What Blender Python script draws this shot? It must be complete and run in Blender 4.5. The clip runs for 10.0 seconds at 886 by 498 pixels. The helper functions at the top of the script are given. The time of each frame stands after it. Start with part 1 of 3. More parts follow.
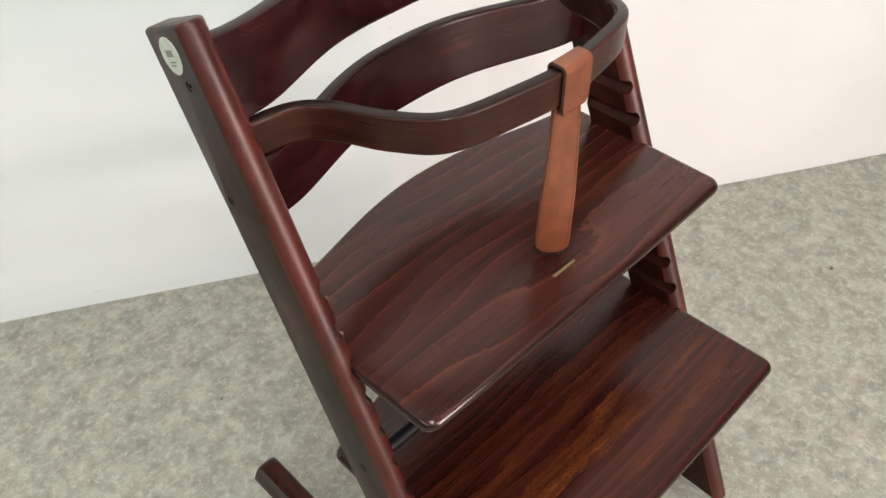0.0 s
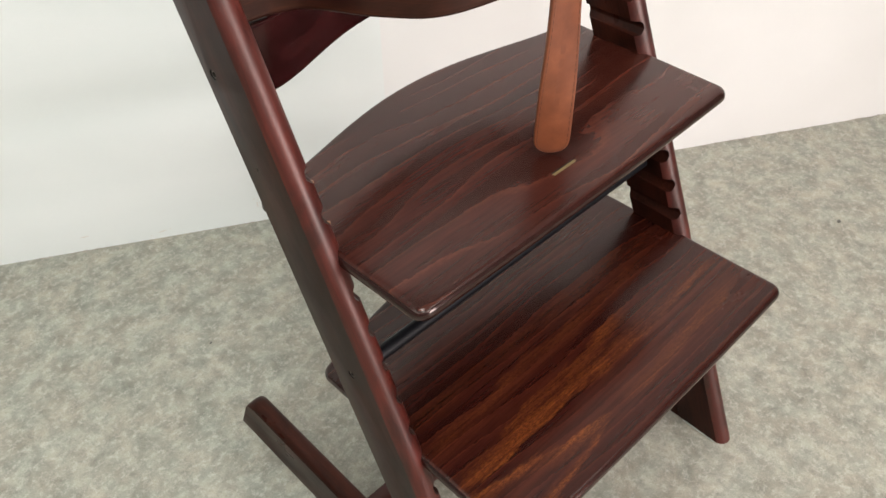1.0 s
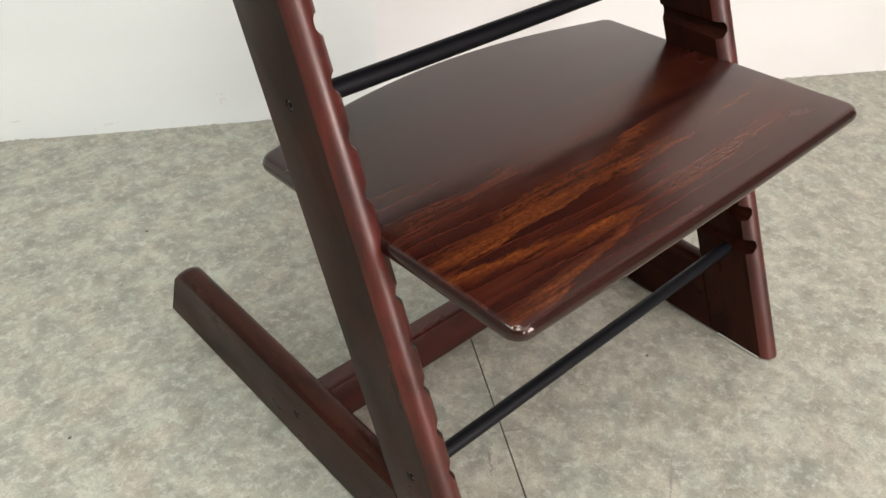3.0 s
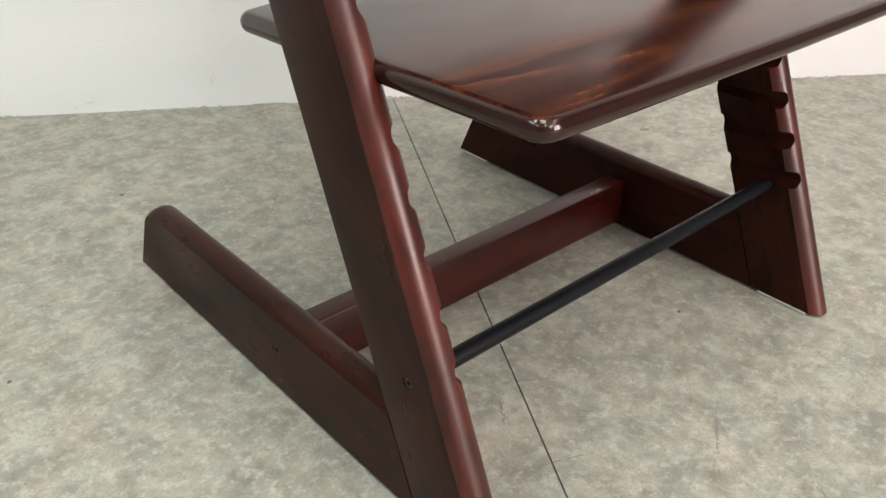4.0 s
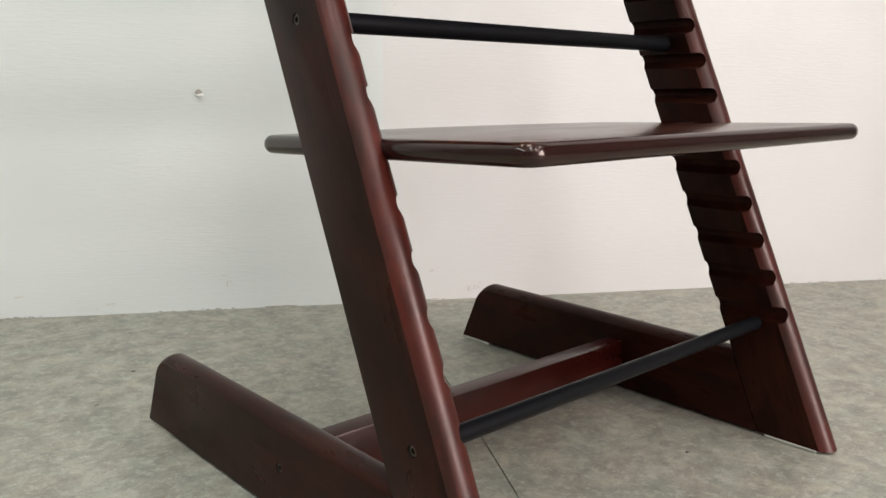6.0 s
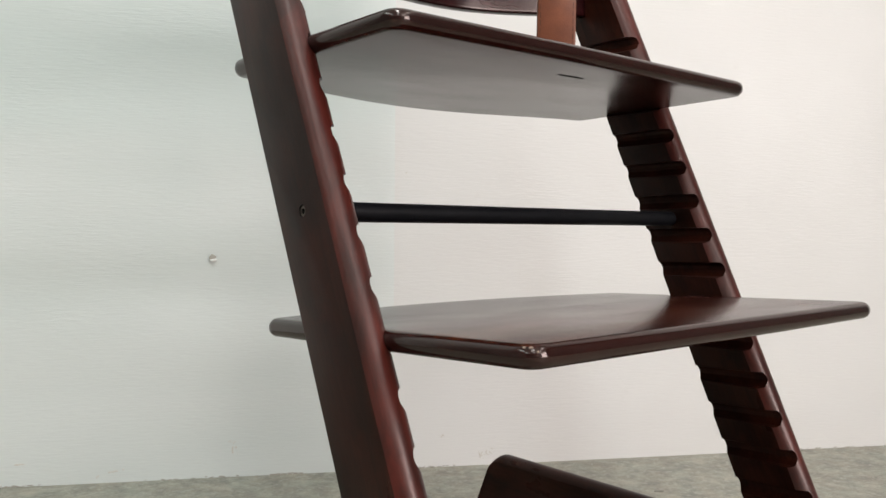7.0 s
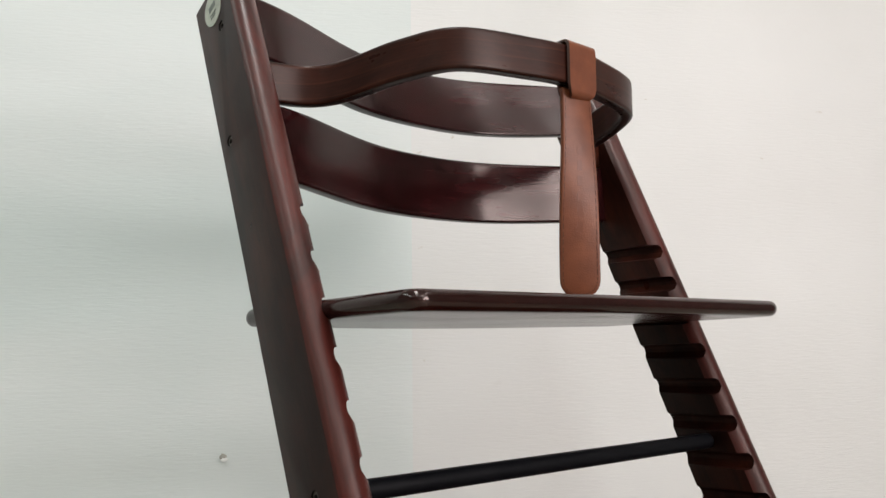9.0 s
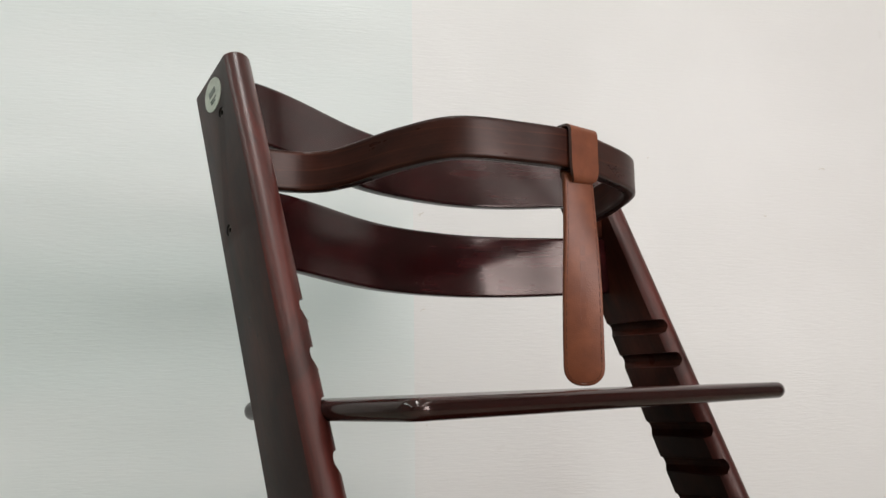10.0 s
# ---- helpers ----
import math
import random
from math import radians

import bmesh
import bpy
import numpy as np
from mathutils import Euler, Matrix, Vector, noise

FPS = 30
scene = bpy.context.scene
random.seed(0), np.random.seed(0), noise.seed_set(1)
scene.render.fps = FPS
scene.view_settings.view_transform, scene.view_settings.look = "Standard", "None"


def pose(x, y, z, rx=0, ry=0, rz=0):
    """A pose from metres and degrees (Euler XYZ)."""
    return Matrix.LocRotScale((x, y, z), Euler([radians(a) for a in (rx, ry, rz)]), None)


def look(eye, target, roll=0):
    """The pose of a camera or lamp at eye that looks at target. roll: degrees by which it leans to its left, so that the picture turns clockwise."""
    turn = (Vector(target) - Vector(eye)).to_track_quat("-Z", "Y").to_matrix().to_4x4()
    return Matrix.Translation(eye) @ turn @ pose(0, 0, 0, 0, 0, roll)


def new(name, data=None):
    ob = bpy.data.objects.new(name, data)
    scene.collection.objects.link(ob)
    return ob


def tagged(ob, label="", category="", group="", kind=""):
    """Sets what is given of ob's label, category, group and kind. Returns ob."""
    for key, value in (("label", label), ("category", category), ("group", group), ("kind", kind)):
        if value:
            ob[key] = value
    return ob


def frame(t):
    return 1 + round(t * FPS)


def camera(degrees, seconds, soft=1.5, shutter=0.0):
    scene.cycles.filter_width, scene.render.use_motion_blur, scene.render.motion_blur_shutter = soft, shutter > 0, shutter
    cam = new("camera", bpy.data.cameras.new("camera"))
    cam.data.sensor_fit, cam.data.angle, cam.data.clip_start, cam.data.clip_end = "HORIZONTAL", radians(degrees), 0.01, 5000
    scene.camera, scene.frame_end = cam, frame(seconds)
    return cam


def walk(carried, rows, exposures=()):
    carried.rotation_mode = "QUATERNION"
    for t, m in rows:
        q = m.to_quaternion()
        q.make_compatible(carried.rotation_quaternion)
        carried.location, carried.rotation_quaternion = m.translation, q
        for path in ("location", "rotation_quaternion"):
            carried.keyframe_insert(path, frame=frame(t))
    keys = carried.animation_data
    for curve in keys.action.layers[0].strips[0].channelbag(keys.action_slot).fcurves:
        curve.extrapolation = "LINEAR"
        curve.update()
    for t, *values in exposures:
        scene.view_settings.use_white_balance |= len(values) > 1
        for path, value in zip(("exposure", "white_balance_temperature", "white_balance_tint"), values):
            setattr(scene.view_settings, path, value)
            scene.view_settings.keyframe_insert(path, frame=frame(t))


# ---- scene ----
cam = camera(56.4, 10.0)
PATH = [
    (0, (-0.449, -0.328, 1.04), (0.534, 0.701, -0.365), -1.3),
    (0.5, (-0.459, -0.341, 1.006), (0.537, 0.696, -0.385), -1.7),
    (1, (-0.474, -0.361, 0.947), (0.514, 0.677, -0.448), -0.9),
    (1.5, (-0.479, -0.374, 0.882), (0.516, 0.679, -0.497), -0.2),
    (2, (-0.469, -0.381, 0.797), (0.544, 0.7, -0.547), -0.0),
    (2.5, (-0.471, -0.387, 0.712), (0.567, 0.721, -0.589), 0.8),
    (2.7, (-0.473, -0.388, 0.676), (0.579, 0.728, -0.607), 1.3),
    (3.8, (-0.481, -0.391, 0.472), (0.686, 0.833, -0.598), 2.3),
    (4, (-0.479, -0.397, 0.44), (0.69, 0.847, -0.601), 2.0),
    (4.5, (-0.495, -0.411, 0.387), (0.7, 0.863, -0.586), 2.7),
    (5, (-0.519, -0.439, 0.352), (0.685, 0.873, -0.557), 2.1),
    (5.5, (-0.53, -0.453, 0.33), (0.746, 0.94, -0.327), 1.4),
    (6, (-0.53, -0.46, 0.328), (0.791, 0.99, -0.067), 0.6),
    (6.2, (-0.532, -0.461, 0.326), (0.802, 1.0, 0.033), 0.4),
    (7.3, (-0.511, -0.452, 0.369), (0.801, 1.057, 0.382), 0.2),
    (7.5, (-0.508, -0.446, 0.373), (0.81, 1.057, 0.436), -0.2),
    (8, (-0.501, -0.442, 0.403), (0.809, 1.064, 0.531), -0.3),
    (8.5, (-0.499, -0.436, 0.431), (0.791, 1.082, 0.612), -0.3),
    (9, (-0.5, -0.431, 0.459), (0.778, 1.09, 0.687), -0.5),
    (9.5, (-0.497, -0.431, 0.484), (0.774, 1.088, 0.764), -0.8),
    (10, (-0.497, -0.43, 0.503), (0.77, 1.088, 0.807), -0.7),
]
EXPOSURES = [(0.0, -0.15, 6500, 10), (1.5, -0.08, 6500, 10), (2.5, -0.05, 6500, 10), (4.0, -0.07, 6500, 10), (5.0, -0.12, 6500, 10),
             (5.5, -0.27, 6470, 10), (6.2, -0.44, 6430, 9), (7.5, -0.53, 6360, 8), (8.5, -0.63, 6340, 8), (10.0, -0.83, 6330, 8)]
walk(cam, [(t, look(eye, target, roll)) for t, eye, target, roll in PATH], EXPOSURES)

# ---- world and lamps ----
WALL_O = Vector((0.0, 0.627, 0.0))          # a point on the foot of the wall behind the chair
WALL_D = Vector((0.8650, -0.5018, 0.0))     # along that wall
WALL_N = Vector((-0.5018, -0.8650, 0.0))    # out of it, into the room
CEILING = 2.4


def room(along, out, z=0.0):
    """A place in the room: metres along the wall, out from it, and up."""
    return WALL_O + WALL_D * along + WALL_N * out + Vector((0, 0, z))


world = bpy.data.worlds.new("world")
world.use_nodes = True
world.node_tree.nodes["Background"].inputs[0].default_value = (0.9, 0.95, 1.0, 1)
world.node_tree.nodes["Background"].inputs[1].default_value = 0.4
scene.world = world


def lamp(name, place, target, size_x, size_y, watts, colour):
    data = bpy.data.lights.new(name, "AREA")
    data.shape, data.size, data.size_y = "RECTANGLE", size_x, size_y
    data.energy, data.color = watts, colour
    ob = new(name, data)
    ob.matrix_world = look(place, target)
    return ob


COOL, MILD, WARM = (0.85, 1.0, 0.985), (0.96, 1.0, 0.99), (1.0, 0.94, 0.935)
LAMPS = [(-1.5, 1.2, COOL, 16), (0.15, 1.3, MILD, 26), (1.5, 1.2, WARM, 7), (-1.5, 2.8, COOL, 13), (0.15, 2.8, MILD, 10), (1.5, 2.8, WARM, 9)]
for along, out, colour, watts in LAMPS:
    p = room(along, out, CEILING - 0.075)
    ob = lamp("ceiling_tube_lamp", p, p - Vector((0, 0, 1)), 0.3, 1.2, watts, colour)
    ob.matrix_world = Matrix.Translation(p) @ Matrix.Rotation(math.atan2(WALL_D.y, WALL_D.x), 4, "Z")


SIDE, DEEP, THICK = 2.6, 4.6, 0.1
WIN = (2.45, 4.45, 0.30, 2.20)              # the window in the right-hand wall: metres out from the back wall, from and to, sill, head
mid = room(SIDE + 0.05, (WIN[0] + WIN[1]) / 2, (WIN[2] + WIN[3]) / 2)
lamp("window_daylight", mid, mid - WALL_D, WIN[1] - WIN[0] - 0.12, WIN[3] - WIN[2] - 0.12, 198, (1.0, 0.87, 0.85))


# ---- materials ----
def material(name, build, **socket):
    m = bpy.data.materials.new(name)
    m.use_nodes = True
    nt = m.node_tree
    b = nt.nodes["Principled BSDF"]
    for key, value in socket.items():
        b.inputs[key.replace("_", " ")].default_value = value
    if build:
        build(nt, b)
    return m


def node(nt, kind, operation=None, data_type=None, blend_type=None, **values):
    n = nt.nodes.new(kind)
    if operation:
        n.operation = operation
    if data_type:
        n.data_type = data_type
    if blend_type:
        n.blend_type = blend_type
    for key, value in values.items():
        n.inputs[key].default_value = value
    return n


def ramp(nt, stops):
    n = nt.nodes.new("ShaderNodeValToRGB")
    e = n.color_ramp.elements
    while len(e) < len(stops):
        e.new(0.5)
    for el, (pos, col) in zip(e, stops):
        el.position, el.color = pos, (col if len(col) == 4 else (*col, 1)) if not isinstance(col, float) else (col, col, col, 1)
    return n


def mapped(nt, source, scale, location=(0, 0, 0)):
    tc = nt.nodes.new("ShaderNodeTexCoord")
    mp = node(nt, "ShaderNodeMapping")
    mp.inputs["Scale"].default_value = scale
    mp.inputs["Location"].default_value = location
    nt.links.new(tc.outputs[source], mp.inputs["Vector"])
    return mp.outputs["Vector"]


def noise_of(nt, vec, scale, detail=4.0, rough=0.55, distort=0.0):
    n = node(nt, "ShaderNodeTexNoise", Scale=scale, Detail=detail, Roughness=rough, Distortion=distort)
    nt.links.new(vec, n.inputs["Vector"])
    return n.outputs["Fac"]


def mix(nt, fac, a, b, mode="MIX"):
    n = node(nt, "ShaderNodeMix", data_type="RGBA", blend_type=mode)
    for sock, v in ((n.inputs[0], fac), (n.inputs[6], a), (n.inputs[7], b)):
        if isinstance(v, (int, float)):
            sock.default_value = v
        elif isinstance(v, tuple):
            sock.default_value = (*v, 1)
        else:
            nt.links.new(v, sock)
    return n.outputs[2]


def bump(nt, b, height, strength, distance):
    n = node(nt, "ShaderNodeBump", Strength=strength, Distance=distance)
    nt.links.new(height, n.inputs["Height"])
    nt.links.new(n.outputs["Normal"], b.inputs["Normal"])


def wood(name, dark, mid, light, source="Object", worn=None, rings=55.0, shift=(0, 0, 0), gloss=0.22, line=0.8, spec=0.45, smoke=0.0, jag=0.0):
    """Dark-stained beech: grain along the first axis of its coordinates, growth lines, pores and rubbed places."""

    def build(nt, b):
        v = mapped(nt, source, (1, 1, 1), shift)
        sep = node(nt, "ShaderNodeSeparateXYZ")
        nt.links.new(v, sep.inputs[0])

        def growth(per_metre, bend, place):
            """Saw-toothed bands across the grain, bent into long tongues."""
            field = noise_of(nt, mapped(nt, source, (2.4, 8, 8), place), 1.0, 2.0, 0.40)
            wig = node(nt, "ShaderNodeMath", operation="MULTIPLY")
            nt.links.new(field, wig.inputs[0])
            wig.inputs[1].default_value = bend
            across = node(nt, "ShaderNodeMath", operation="MULTIPLY_ADD")
            nt.links.new(sep.outputs["Y"], across.inputs[0])
            across.inputs[1].default_value = per_metre
            nt.links.new(wig.outputs[0], across.inputs[2])
            if jag:                             # feathered edges
                feather = node(nt, "ShaderNodeMath", operation="MULTIPLY_ADD")
                nt.links.new(noise_of(nt, mapped(nt, source, (130, 260, 260), place), 1.0, 3, 0.65), feather.inputs[0])
                feather.inputs[1].default_value = jag
                nt.links.new(across.outputs[0], feather.inputs[2])
                across = feather
            fr = node(nt, "ShaderNodeMath", operation="FRACT")
            nt.links.new(across.outputs[0], fr.inputs[0])
            return fr.outputs[0]

        streak = noise_of(nt, mapped(nt, source, (1.8, 26, 26), shift), 1.0, 6, 0.62, 0.3)
        base = ramp(nt, [(0.30, dark), (0.54, mid), (0.86, light)])
        nt.links.new(streak, base.inputs[0])
        lines = ramp(nt, [(0.0, 0.0), (0.45, 0.03), (0.86, 0.22), (0.965, 1.0), (1.0, 0.0)])
        bands = growth(rings, 6.5, shift)
        nt.links.new(bands, lines.inputs[0])
        patch = ramp(nt, [(0.34, 0.12), (0.60, line)])
        nt.links.new(noise_of(nt, mapped(nt, source, (5, 12, 12), (3, 1, 2)), 1.0, 3), patch.inputs[0])
        both = mix(nt, 1.0, lines.outputs[0], patch.outputs[0], "MULTIPLY")
        col = mix(nt, both, base.outputs[0], light)
        if jag:                                 # each band pales towards its sharp edge
            pale = ramp(nt, [(0.0, (0.85, 0.83, 0.82)), (0.5, (0.98, 0.98, 0.98)), (0.975, (1.17, 1.18, 1.18)), (1.0, (0.85, 0.83, 0.82))])
            nt.links.new(bands, pale.inputs[0])
            col = mix(nt, 1.0, col, pale.outputs[0], "MULTIPLY")
        if worn:
            bend = noise_of(nt, mapped(nt, source, (9, 34, 34), (0.35, 0.9, 0.3)), 1.0, 6, 0.66)
            speck = ramp(nt, [(0.36, 0.22), (0.64, 1.0)])
            nt.links.new(noise_of(nt, mapped(nt, source, (280, 680, 680)), 1.0, 3, 0.7), speck.inputs[0])
            cloud = ramp(nt, [(0.30, 0.45), (0.68, 1.0)])
            nt.links.new(noise_of(nt, mapped(nt, source, (14, 40, 40), (0.1, 0.4, 0)), 1.0, 3, 0.5), cloud.inputs[0])

            def calc(operation, *values):
                n = node(nt, "ShaderNodeMath", operation=operation)
                for sock, v in zip(n.inputs, values):
                    if isinstance(v, (int, float)):
                        sock.default_value = v
                    else:
                        nt.links.new(v, sock)
                return n.outputs[0]

            def smooth(value, lo, hi):
                n = node(nt, "ShaderNodeMapRange")
                n.interpolation_type = "SMOOTHSTEP"
                n.inputs["From Min"].default_value, n.inputs["From Max"].default_value = lo, hi
                nt.links.new(value, n.inputs["Value"])
                return n.outputs["Result"]

            x, y = sep.outputs["X"], sep.outputs["Y"]
            total = None
            for (xa, ya), (xb, yb), fade, crisp, power in TONGUES:
                k = (yb - ya) / (xb - xa)
                d = calc("SUBTRACT", y, calc("MULTIPLY_ADD", x, k, ya - k * xa + shift[1]))
                d = calc("MULTIPLY_ADD", bend, 0.042, calc("ADD", d, k * shift[0] - 0.021))
                side = 1.0 if fade > 0 else -1.0
                rub = calc("MULTIPLY", smooth(calc("MULTIPLY", d, side), -crisp, crisp), calc("SUBTRACT", 1.0, smooth(calc("MULTIPLY", d, side), 0.0, abs(fade))))
                ends = calc("MULTIPLY", smooth(x, xa + shift[0] - 0.03, xa + shift[0] + 0.02), calc("SUBTRACT", 1.0, smooth(x, xb + shift[0] - 0.06, xb + shift[0] + 0.004)))
                rub = calc("MULTIPLY", calc("MULTIPLY", rub, ends), power)
                total = rub if total is None else calc("MAXIMUM", total, rub)
            thread = ramp(nt, [(0.34, 0.25), (0.58, 1.0)])
            nt.links.new(noise_of(nt, mapped(nt, source, (20, 260, 260), (4, 1, 0)), 1.0, 4, 0.65), thread.inputs[0])
            rubbed = calc("MULTIPLY", calc("MULTIPLY", calc("MULTIPLY", total, speck.outputs[0]), cloud.outputs[0]), thread.outputs[0])
            col = mix(nt, rubbed, col, worn)
        if smoke:
            # uneven stain: dark clouds with a few bright cracks along their edges
            cloud = noise_of(nt, mapped(nt, source, (11, 26, 26), (2, 7, 1)), 1.0, 6, 0.62, 0.8)
            dusk = ramp(nt, [(0.38, (1 - smoke, 1 - smoke, 1 - smoke)), (0.56, (1.0, 1.0, 1.0)), (0.70, (1.0 + 0.5 * smoke, 1.0 + 0.35 * smoke, 1.0 + 0.3 * smoke))])
            nt.links.new(cloud, dusk.inputs[0])
            col = mix(nt, 1.0, col, dusk.outputs[0], "MULTIPLY")
            crack = ramp(nt, [(0.488, 0.0), (0.5, 0.28 * smoke), (0.512, 0.0)])
            nt.links.new(noise_of(nt, mapped(nt, source, (16, 60, 60), (5, 2, 4)), 1.0, 5, 0.7, 1.5), crack.inputs[0])
            col = mix(nt, crack.outputs[0], col, light)
        fine = noise_of(nt, mapped(nt, source, (16, 420, 420), shift), 1.0, 3, 0.6)
        p = ramp(nt, [(0.30, (0.5, 0.45, 0.45)), (0.55, (1.0, 1.0, 1.0))])
        nt.links.new(fine, p.inputs[0])
        col = mix(nt, 0.6, col, p.outputs[0], "MULTIPLY")
        nt.links.new(col, b.inputs["Base Color"])
        r = ramp(nt, [(0.3, gloss - 0.03 - 0.1 * smoke), (0.7, gloss + 0.06 + 0.15 * smoke)])
        nt.links.new(noise_of(nt, mapped(nt, source, (7, 18, 18)), 1.0, 5, 0.6), r.inputs[0])
        nt.links.new(r.outputs[0], b.inputs["Roughness"])
        peel = noise_of(nt, mapped(nt, source, (420, 620, 620), (1, 3, 2)), 1.0, 2, 0.5)
        skin = mix(nt, 0.5, fine, peel)
        bump(nt, b, skin, 0.10, 0.0003)

    return material(name, build, Specular_IOR_Level=spec, Specular_Tint=(1.0, 0.89, 0.84, 1.0))


# rubbed tongues on the footrest: from, to, width of the fade (sign: to the back or the front), edge, strength
TONGUES = (((-0.19, -0.112), (0.03, -0.104), 0.024, 0.0024, 0.85), ((-0.04, -0.108), (0.22, -0.103), 0.022, 0.0026, 0.45),
           ((-0.20, -0.100), (0.08, -0.066), -0.020, 0.0022, 0.50), ((-0.21, -0.116), (-0.03, -0.147), -0.016, 0.0022, 0.85),
           ((-0.21, -0.176), (-0.03, -0.149), 0.014, 0.0022, 0.70), ((-0.19, -0.052), (0.16, -0.034), -0.022, 0.0026, 0.26),
           ((-0.02, -0.152), (0.21, -0.138), 0.024, 0.0026, 0.34), ((-0.18, -0.020), (0.20, -0.010), -0.026, 0.0030, 0.16))
DARK, MID, LIGHT = (0.0185, 0.0042, 0.0030), (0.0390, 0.0086, 0.0056), (0.105, 0.029, 0.0170)
mat_seat = wood("seat_wood", DARK, MID, LIGHT, rings=46, gloss=0.22, line=0.60, spec=0.36, jag=0.24)
mat_foot = wood("footrest_wood", (0.0075, 0.0015, 0.0012), (0.0265, 0.0048, 0.0031), (0.070, 0.0160, 0.0068), worn=(0.255, 0.068, 0.0130), rings=75, shift=(0.31, 0.12, 0.2), gloss=0.22, line=0.7, spec=0.35, jag=0.35)
mat_side = wood("side_wood", (0.0210, 0.0056, 0.0033), (0.0370, 0.0093, 0.0053), (0.064, 0.0155, 0.0085), rings=70, gloss=0.32, line=0.3, spec=0.13, smoke=0.5)
# light on the rounded front edges put into a redder copy of side_wood
mat_lit_edge = wood("lit_edge_wood", (0.045, 0.0068, 0.0046), (0.076, 0.0116, 0.0078), (0.125, 0.0230, 0.0145), rings=70, gloss=0.36, line=0.2, spec=0.56, smoke=0.6)
mat_cross = wood("crossbar_wood", (0.021, 0.0028, 0.0020), (0.036, 0.0048, 0.0032), (0.062, 0.0102, 0.0062), rings=70, gloss=0.30, line=0.3, spec=0.36, smoke=0.3)
mat_bent = wood("bent_wood", (0.0180, 0.0034, 0.0039), (0.0295, 0.0054, 0.0061), (0.060, 0.0130, 0.0122), source="UV", rings=60, gloss=0.16, line=0.4, spec=0.44, smoke=0.55)
mat_rail = wood("rail_wood", (0.019, 0.0056, 0.0038), (0.038, 0.0105, 0.0064), (0.105, 0.0310, 0.0140), source="UV", rings=80, gloss=0.30, line=0.6, spec=0.27, smoke=0.4)
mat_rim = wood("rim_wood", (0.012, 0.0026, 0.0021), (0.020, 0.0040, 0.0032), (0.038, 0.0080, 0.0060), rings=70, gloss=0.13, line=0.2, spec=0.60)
mat_ply = wood("ply_edge", (0.010, 0.0040, 0.0030), (0.017, 0.0062, 0.0044), (0.036, 0.0130, 0.0085), source="UV", rings=420, gloss=0.26, line=0.5, spec=0.26)
mat_raw = material("raw_wood", None, Base_Color=(0.185, 0.130, 0.052, 1), Roughness=0.6)
# near-black shade painted on the walls of bolt holes, sockets and the slot
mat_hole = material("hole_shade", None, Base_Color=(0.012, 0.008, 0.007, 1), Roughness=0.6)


def build_black(nt, b):
    r = ramp(nt, [(0.3, 0.36), (0.7, 0.5)])
    nt.links.new(noise_of(nt, mapped(nt, "Object", (40, 40, 40)), 1.0, 4), r.inputs[0])
    nt.links.new(r.outputs[0], b.inputs["Roughness"])


mat_rod = material("black_metal", build_black, Base_Color=(0.0050, 0.0055, 0.0072, 1), Specular_IOR_Level=0.15)
mat_screw = material("screw_steel", None, Base_Color=(0.10, 0.082, 0.068, 1), Metallic=0.8, Roughness=0.35)


def build_leather(nt, b):
    v = mapped(nt, "Object", (1, 1, 1))
    col = ramp(nt, [(0.3, (0.135, 0.037, 0.014)), (0.55, (0.185, 0.054, 0.021)), (0.8, (0.24, 0.077, 0.032))])
    nt.links.new(noise_of(nt, v, 45, 5, 0.6), col.inputs[0])
    nt.links.new(col.outputs[0], b.inputs["Base Color"])
    vor = node(nt, "ShaderNodeTexVoronoi", Scale=900.0)
    nt.links.new(v, vor.inputs["Vector"])
    bump(nt, b, vor.outputs["Distance"], 0.25, 0.0004)


mat_leather = material("tan_leather", build_leather, Roughness=0.42)
mat_emboss = material("pressed_leather", None, Base_Color=(0.164, 0.047, 0.0185, 1), Roughness=0.42)
mat_leather_edge = material("leather_edge", None, Base_Color=(0.045, 0.015, 0.008, 1), Roughness=0.6)
mat_thread = material("brown_thread", None, Base_Color=(0.075, 0.022, 0.009, 1), Roughness=0.7)


def build_sticker(nt, b):
    col = ramp(nt, [(0.35, (0.50, 0.53, 0.44)), (0.65, (0.62, 0.64, 0.55))])
    nt.links.new(noise_of(nt, mapped(nt, "Object", (1, 1, 1)), 120, 4), col.inputs[0])
    nt.links.new(col.outputs[0], b.inputs["Base Color"])


mat_sticker = material("sticker_film", build_sticker, Roughness=0.35)
mat_print = material("sticker_print", None, Base_Color=(0.20, 0.22, 0.19, 1), Roughness=0.5)
mat_glide = material("glide_plastic", None, Base_Color=(0.55, 0.55, 0.50, 1), Roughness=0.4)


